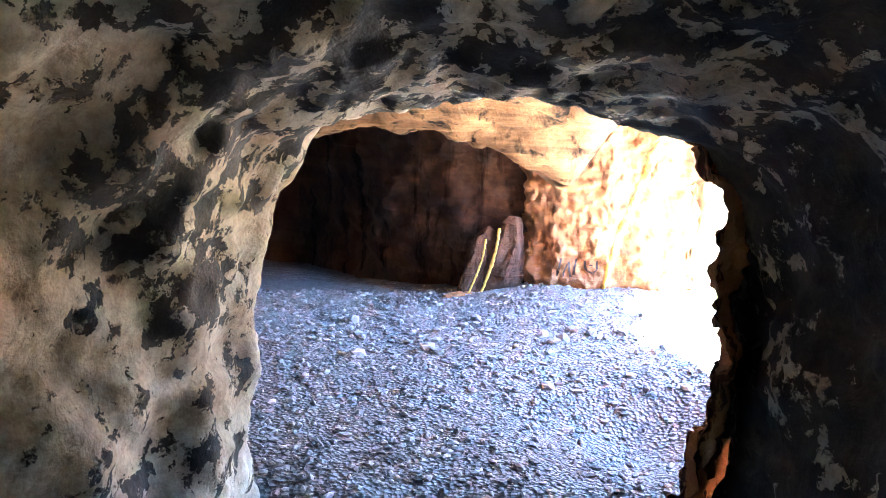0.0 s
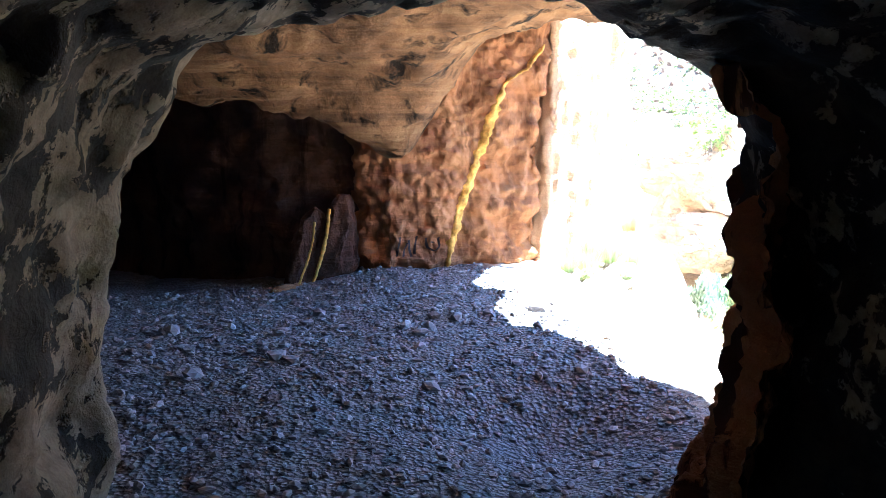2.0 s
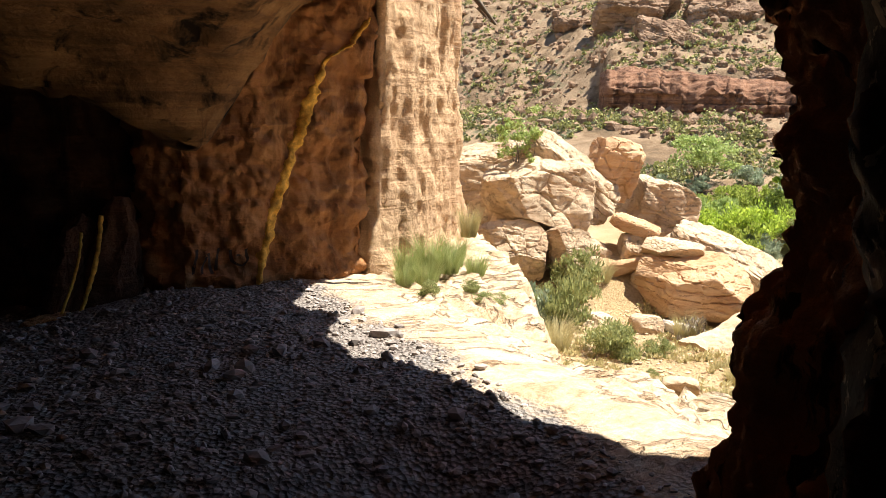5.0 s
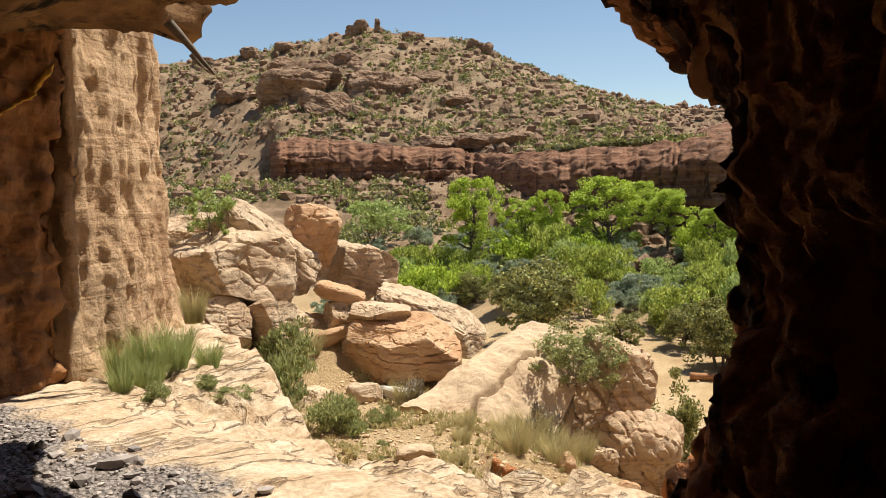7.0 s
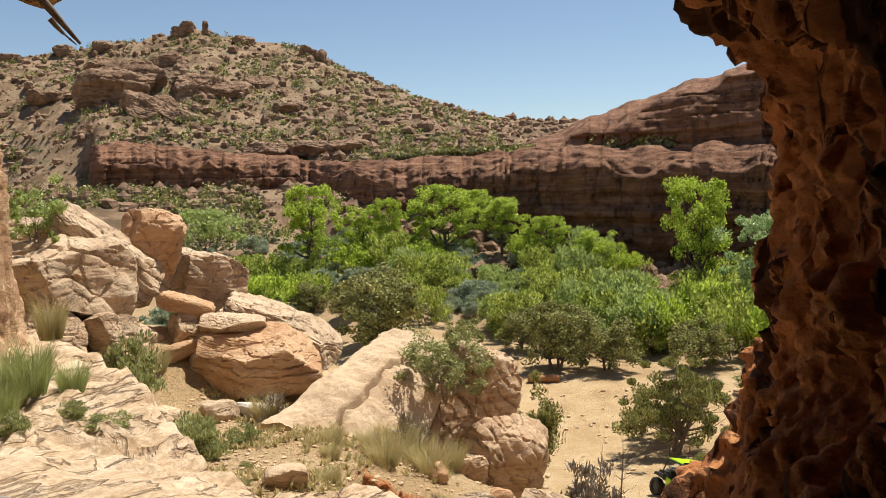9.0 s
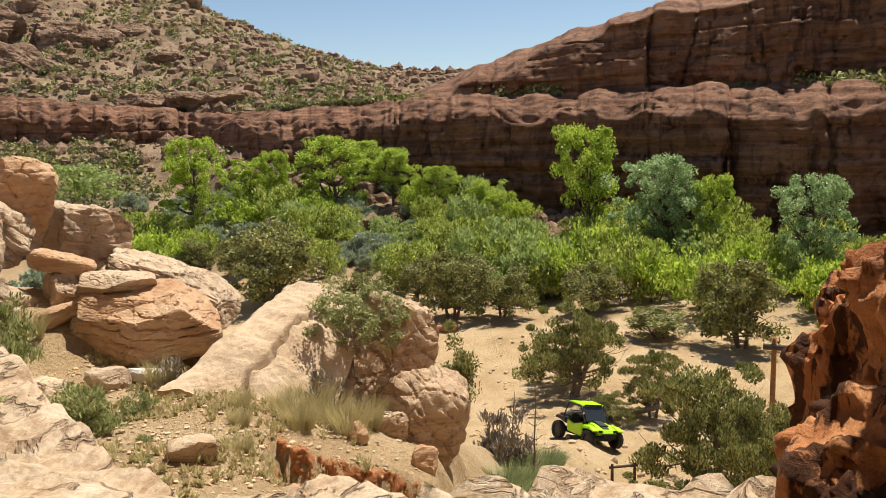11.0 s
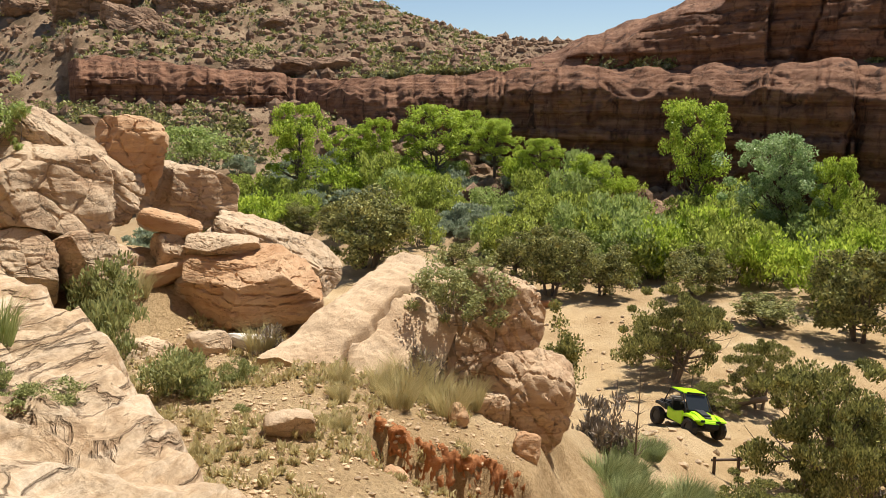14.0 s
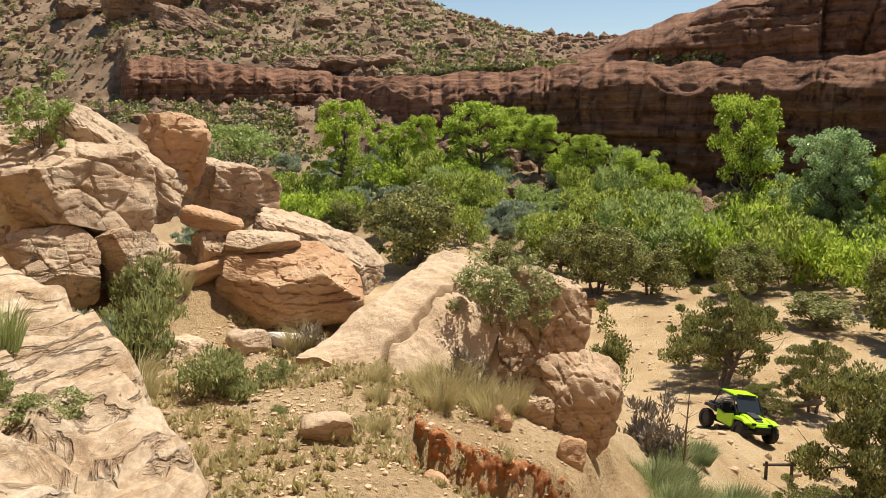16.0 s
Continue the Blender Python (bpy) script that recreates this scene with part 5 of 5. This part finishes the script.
boulder("small dark rock at the recess", (0.3, 9.0, -0.22), (0.25, 0.15, 0.1), (0, 0, 15), 73, M_WALL, 2.6, 0.1, 0.05, 7, "stone", 4)

twig = new("dead_branch")
rngt = np.random.default_rng(3)
tube_mesh("stem", [limb_path(Vector((3.12, 8.5, 2.72)), Vector((0.5, -0.2, -0.72)), 0.82, 0.06, rngt, 7, 0.05, 0.0)], M_BARK, twig, 7)
tube_mesh("splinter", [limb_path(Vector((3.5, 8.37, 2.25)), Vector((0.35, -0.25, -0.6)), 0.2, 0.02, rngt, 4, 0.1, 0.0)], M_BARK, twig, 5)
tagged(twig, "broken grey dead branch sticking out under the roof", "branch")


# ---- the side-by-side buggy ----
def box_bm(size, at, bevel=0.03, taper=1.0, rot=None):
    bm = bmesh.new()
    bmesh.ops.create_cube(bm, size=1)
    for v in bm.verts:
        k = taper if v.co.z > 0 else 1
        v.co = Vector((v.co.x * size[0] * k, v.co.y * size[1] * k, v.co.z * size[2]))
    bmesh.ops.bevel(bm, geom=list(bm.edges), offset=bevel, segments=2, affect="EDGES")
    if rot:
        bmesh.ops.rotate(bm, verts=bm.verts, matrix=Euler([radians(a) for a in rot]).to_matrix())
    bmesh.ops.translate(bm, verts=bm.verts, vec=at)
    return bm


def profile_bm(outline, y0, y1, bevel=0.03, narrow=0.0):
    """A side outline of (x, z) drawn across from y0 to y1."""
    bm = bmesh.new()
    a = [bm.verts.new((x, y0, z)) for x, z in outline]
    b = [bm.verts.new((x, y1, z)) for x, z in outline]
    bm.faces.new(a)
    bm.faces.new(b[::-1])
    n = len(outline)
    for k in range(n):
        bm.faces.new((a[(k + 1) % n], a[k], b[k], b[(k + 1) % n]))
    bmesh.ops.recalc_face_normals(bm, faces=bm.faces)
    bmesh.ops.bevel(bm, geom=list(bm.edges), offset=bevel, segments=2, affect="EDGES")
    return bm


def wheel(parent, x, y):
    n, verts, faces = 28, [], []
    prof = [(-0.13, 0.2), (-0.15, 0.29), (-0.13, 0.36), (0.0, 0.38), (0.13, 0.36), (0.15, 0.29), (0.13, 0.2)]
    for k in range(n):
        an = 2 * math.pi * k / n
        for w, r in prof:
            rr = r + (0.018 if r > 0.35 and k % 2 else 0)
            verts.append((rr * math.cos(an), w, rr * math.sin(an)))
    m = len(prof)
    for k in range(n):
        for j in range(m - 1):
            k2 = (k + 1) % n
            faces.append((k * m + j, k2 * m + j, k2 * m + j + 1, k * m + j + 1))
    tyre = mesh_object("wheel", verts, faces, M_TYRE, False, parent)
    tyre.location = (x, y, 0.38)
    bm = bmesh.new()
    bmesh.ops.create_cone(bm, cap_ends=True, segments=20, radius1=0.21, radius2=0.21, depth=0.2)
    bmesh.ops.rotate(bm, verts=bm.verts, matrix=Euler((radians(90), 0, 0)).to_matrix())
    bmesh.ops.bevel(bm, geom=list(bm.edges), offset=0.015, segments=1, affect="EDGES")
    part("rim", bm, M_BLACK, tyre, "black alloy rim")


def build_buggy():
    car = new("buggy")
    part("hood", profile_bm([(0.55, 0.72), (0.6, 1.0), (1.0, 0.95), (1.42, 0.78), (1.5, 0.62), (1.3, 0.55)], -0.46, 0.46, 0.05), M_LIME, car, "lime green sloping hood")
    part("hood_vent", box_bm((0.6, 0.42, 0.05), (0.9, 0, 0.99), 0.02, 1, (0, 11, 0)), M_BLACK, car, "black hood insert")
    for y in (-0.62, 0.62):
        part("fender", profile_bm([(0.6, 0.72), (0.7, 0.92), (1.2, 0.9), (1.5, 0.78), (1.45, 0.72), (1.2, 0.8), (0.8, 0.8)], y - 0.17, y + 0.17, 0.03), M_LIME, car)
        part("door", profile_bm([(-0.55, 0.45), (-0.6, 0.92), (-0.1, 0.82), (0.45, 0.95), (0.55, 0.5), (0.4, 0.38)], y * 1.02 - 0.05, y * 1.02 + 0.05, 0.03), M_LIME, car)
        part("rear_fender", profile_bm([(-1.4, 0.85), (-1.35, 1.0), (-0.65, 1.0), (-0.55, 0.75), (-0.7, 0.78), (-1.2, 0.88)], y - 0.15, y + 0.15, 0.03), M_BLACK, car, "black rear fender")
        part("headlight", box_bm((0.1, 0.24, 0.09), (1.44, y * 0.62, 0.76), 0.03), M_GLASS, car, "dark headlight")
        part("mirror", box_bm((0.06, 0.14, 0.1), (0.5, y * 1.28, 1.25), 0.02), M_BLACK, car)
        part("seat", profile_bm([(-0.45, 0.5), (-0.6, 1.15), (-0.45, 1.18), (-0.3, 0.68), (0.1, 0.62), (0.1, 0.5)], y * 0.5 - 0.22, y * 0.5 + 0.22, 0.04), M_BLACK, car, "black bucket seat")
        for a, b in (((0.62, 1.0), (0.2, 1.62)), ((0.2, 1.62), (-0.62, 1.66)), ((-0.62, 1.66), (-1.05, 0.95))):
            tube_mesh("cage_tube", [[((a[0], y, a[1]), 0.028), ((b[0], y * 0.94, b[1]), 0.028)]], M_BLACK, car, 8)
        tube_mesh("antenna", [[((-0.75, y * 0.8, 1.6), 0.012), ((-0.8, y * 0.8, 2.55), 0.006)]], M_BLACK, car, 5)
    part("roof", profile_bm([(0.24, 1.62), (0.2, 1.68), (-0.6, 1.74), (-0.7, 1.7), (-0.6, 1.66)], -0.58, 0.58, 0.02), M_LIME, car, "lime green roof panel")
    part("light_bar", box_bm((0.07, 0.9, 0.07), (0.28, 0, 1.66), 0.02), M_BLACK, car)
    part("windscreen", profile_bm([(0.6, 1.02), (0.25, 1.58), (0.27, 1.6), (0.63, 1.03)], -0.52, 0.52, 0.004), M_GLASS, car, "dark glossy windscreen")
    part("chassis", box_bm((2.5, 0.95, 0.22), (0, 0, 0.42), 0.05), M_BLACK, car, "black chassis tub")
    part("cargo_bed", box_bm((0.7, 1.1, 0.28), (-1.05, 0, 0.95), 0.05), M_BLACK, car, "black cargo box")
    part("spare_load", box_bm((0.4, 0.6, 0.22), (-1.0, 0, 1.18), 0.08), M_STEEL, car, "grey strapped load")
    part("front_bumper", profile_bm([(1.4, 0.4), (1.6, 0.5), (1.58, 0.7), (1.45, 0.62)], -0.35, 0.35, 0.03), M_BLACK, car)
    part("grille", box_bm((0.06, 0.6, 0.16), (1.46, 0, 0.6), 0.02), M_BLACK, car)
    part("dashboard", box_bm((0.2, 1.05, 0.2), (0.48, 0, 0.95), 0.04), M_BLACK, car)
    part("bonnet_badge", box_bm((0.22, 0.34, 0.02), (1.2, 0, 0.89), 0.008, 1, (0, 20, 0)), M_BLACK, car)
    for x in (1.1, -1.15):
        for y in (-0.7, 0.7):
            wheel(car, x, y)
            tube_mesh("suspension_arm", [[((x, y * 0.3, 0.5), 0.03), ((x, y * 0.85, 0.38), 0.03)]], M_STEEL, car, 6)
    head = (W0 * 0.32 - D0 * 0.95).normalized()
    side = Vector((-head.y, head.x))
    spot = Vector((35.45, 10.35))
    level = [ground_z(*(spot + head * u + side * v)) for u, v in ((1.1, 0), (-1.15, 0), (0, 0.7), (0, -0.7))]
    ahead = Vector((head.x * 2.25, head.y * 2.25, level[0] - level[1])).normalized()
    across = Vector((side.x * 1.4, side.y * 1.4, level[2] - level[3]))
    above = ahead.cross(across).normalized()
    across = above.cross(ahead)
    car.matrix_world = Matrix.Translation((spot.x, spot.y, sum(level) / 4 - 0.1)) @ Matrix((ahead, across, above)).transposed().to_4x4()
    tagged(car, "lime green and black off-road buggy parked on sand", "vehicle")


build_buggy()


# ---- gate posts, rails and log by the road ----
def stick(name, label, category, a, b, r, mat, sides=8):
    a, b = Vector(a), Vector(b)
    pts = [(a.lerp(b, k / 6) + Vector((0, 0, 0.012 * noise.noise(Vector((k * 2.1, a.x, 0))))), r * (1 + 0.12 * noise.noise(Vector((k * 1.3, a.y, 2))))) for k in range(7)]
    pts = [(pts[0][0], 0.001)] + pts + [(pts[-1][0], 0.001)]
    return tagged(tube_mesh(name, [pts], mat, None, sides), label, category)


gz = ground_z(37.6, 2.8)
stick("gate_post", "tall rusty-brown timber gate post in sand", "post", (37.5, 2.8, gz - 0.1), (37.9, 2.75, -7.75), 0.11, M_RUST)
stick("gate_beam", "dark heavy timber beam fixed across the gate post", "beam", (37.8, 3.2, -8.15), (37.6, -3.2, -8.3), 0.13, M_DARKBEAM)
gate = new("metal_gate")
g0 = ground_z(34.5, 1.0)
for k in range(6):
    tube_mesh("rail", [[((34.8, 2.0, g0 + 0.25 + 0.2 * k), 0.022), ((34.2, -2.2, g0 + 0.25 + 0.2 * k), 0.022)]], M_STEEL, gate, 6)
for t in (0.0, 0.33, 0.66, 1.0):
    tube_mesh("upright", [[((34.8 - 0.6 * t, 2.0 - 4.2 * t, g0 - 0.05), 0.025), ((34.8 - 0.6 * t, 2.0 - 4.2 * t, g0 + 1.35), 0.025)]], M_STEEL, gate, 6)
tagged(gate, "grey tubular metal farm gate beside junipers", "gate")
rail = new("rail_fence")
fx, fy = 29.6, 8.5
fz = ground_z(fx, fy)
for dx, dy in ((0, 0), (0.35, -0.75)):
    tube_mesh("post", [[((fx + dx, fy + dy, fz - 0.2), 0.06), ((fx + dx, fy + dy, fz + 0.6), 0.055)]], M_DARKBEAM, rail, 7)
tube_mesh("crossbar", [[((fx - 0.05, fy + 0.1, fz + 0.5), 0.05), ((fx + 0.4, fy - 0.85, fz + 0.52), 0.05)]], M_DARKBEAM, rail, 7)
tagged(rail, "short weathered wooden rail fence by the road", "fence")
lz = ground_z(55.8, 24.0)
stick("fallen_log", "thick pale fallen log lying across the sand", "log", (55.4, 24.9, lz + 0.25), (56.4, 22.9, lz + 0.25), 0.28, M_RUST, 10)
gl = ground_z(40.4, 8.4)
stick("dead_limb", "bleached dead limb lying under a juniper", "log", (40.6, 8.9, gl + 0.15), (40.0, 7.6, gl + 0.8), 0.14, M_DEADWOOD, 8)


def build_sprigs():
    """Small dry sprigs dotted over the sand of the terrace and the ledge."""
    rng2 = np.random.default_rng(29)
    centres, radii = [], []
    while len(centres) < 900:
        x, y = 6.5 + 6.5 * rng2.random(), 9.0 + 6.0 * rng2.random()
        d = Vector((x, y)) - C0
        if d.dot(W0) > 0.6 or noise.noise(Vector((x * 0.7, y * 0.7, 2))) < -0.1:
            continue
        centres.append((x, y, ground_z(x, y) + 0.04))
        radii.append(0.03 + 0.09 * rng2.random() ** 2)
    ob = leaf_mesh("dry_sprigs", centres, radii, 26, 0.03, M_DRY, None, rng2, 0.8, 3.0, 0, True)
    tagged(ob, "small dry grass sprigs dotted over the sand", "grass", kind="stuff")


build_sprigs()


# ---- yellow edge of the leaning fin ----
for tag, (x0, rise, wide) in enumerate([(0.44, 0.82, 0.03), (0.3, 0.7, 0.018)]):
    edge_pts = []
    for k in range(25):
        f = k / 24
        edge_pts.append(((x0 + 0.2 * math.sin(f * 1.5) + 0.012 * noise.noise(Vector((k * 0.7, tag, 0))), 9.02 - 0.05 * f, -0.22 + rise * f), wide * (0.5 + 0.7 * abs(noise.noise(Vector((k * 0.45, 2 + tag, 1)))))))
    tagged(tube_mesh("trim_fin_edge", [edge_pts], M_GOLD, None, 7), "yellow mineral crust along the leaning fin", "mineral streak", kind="structure")
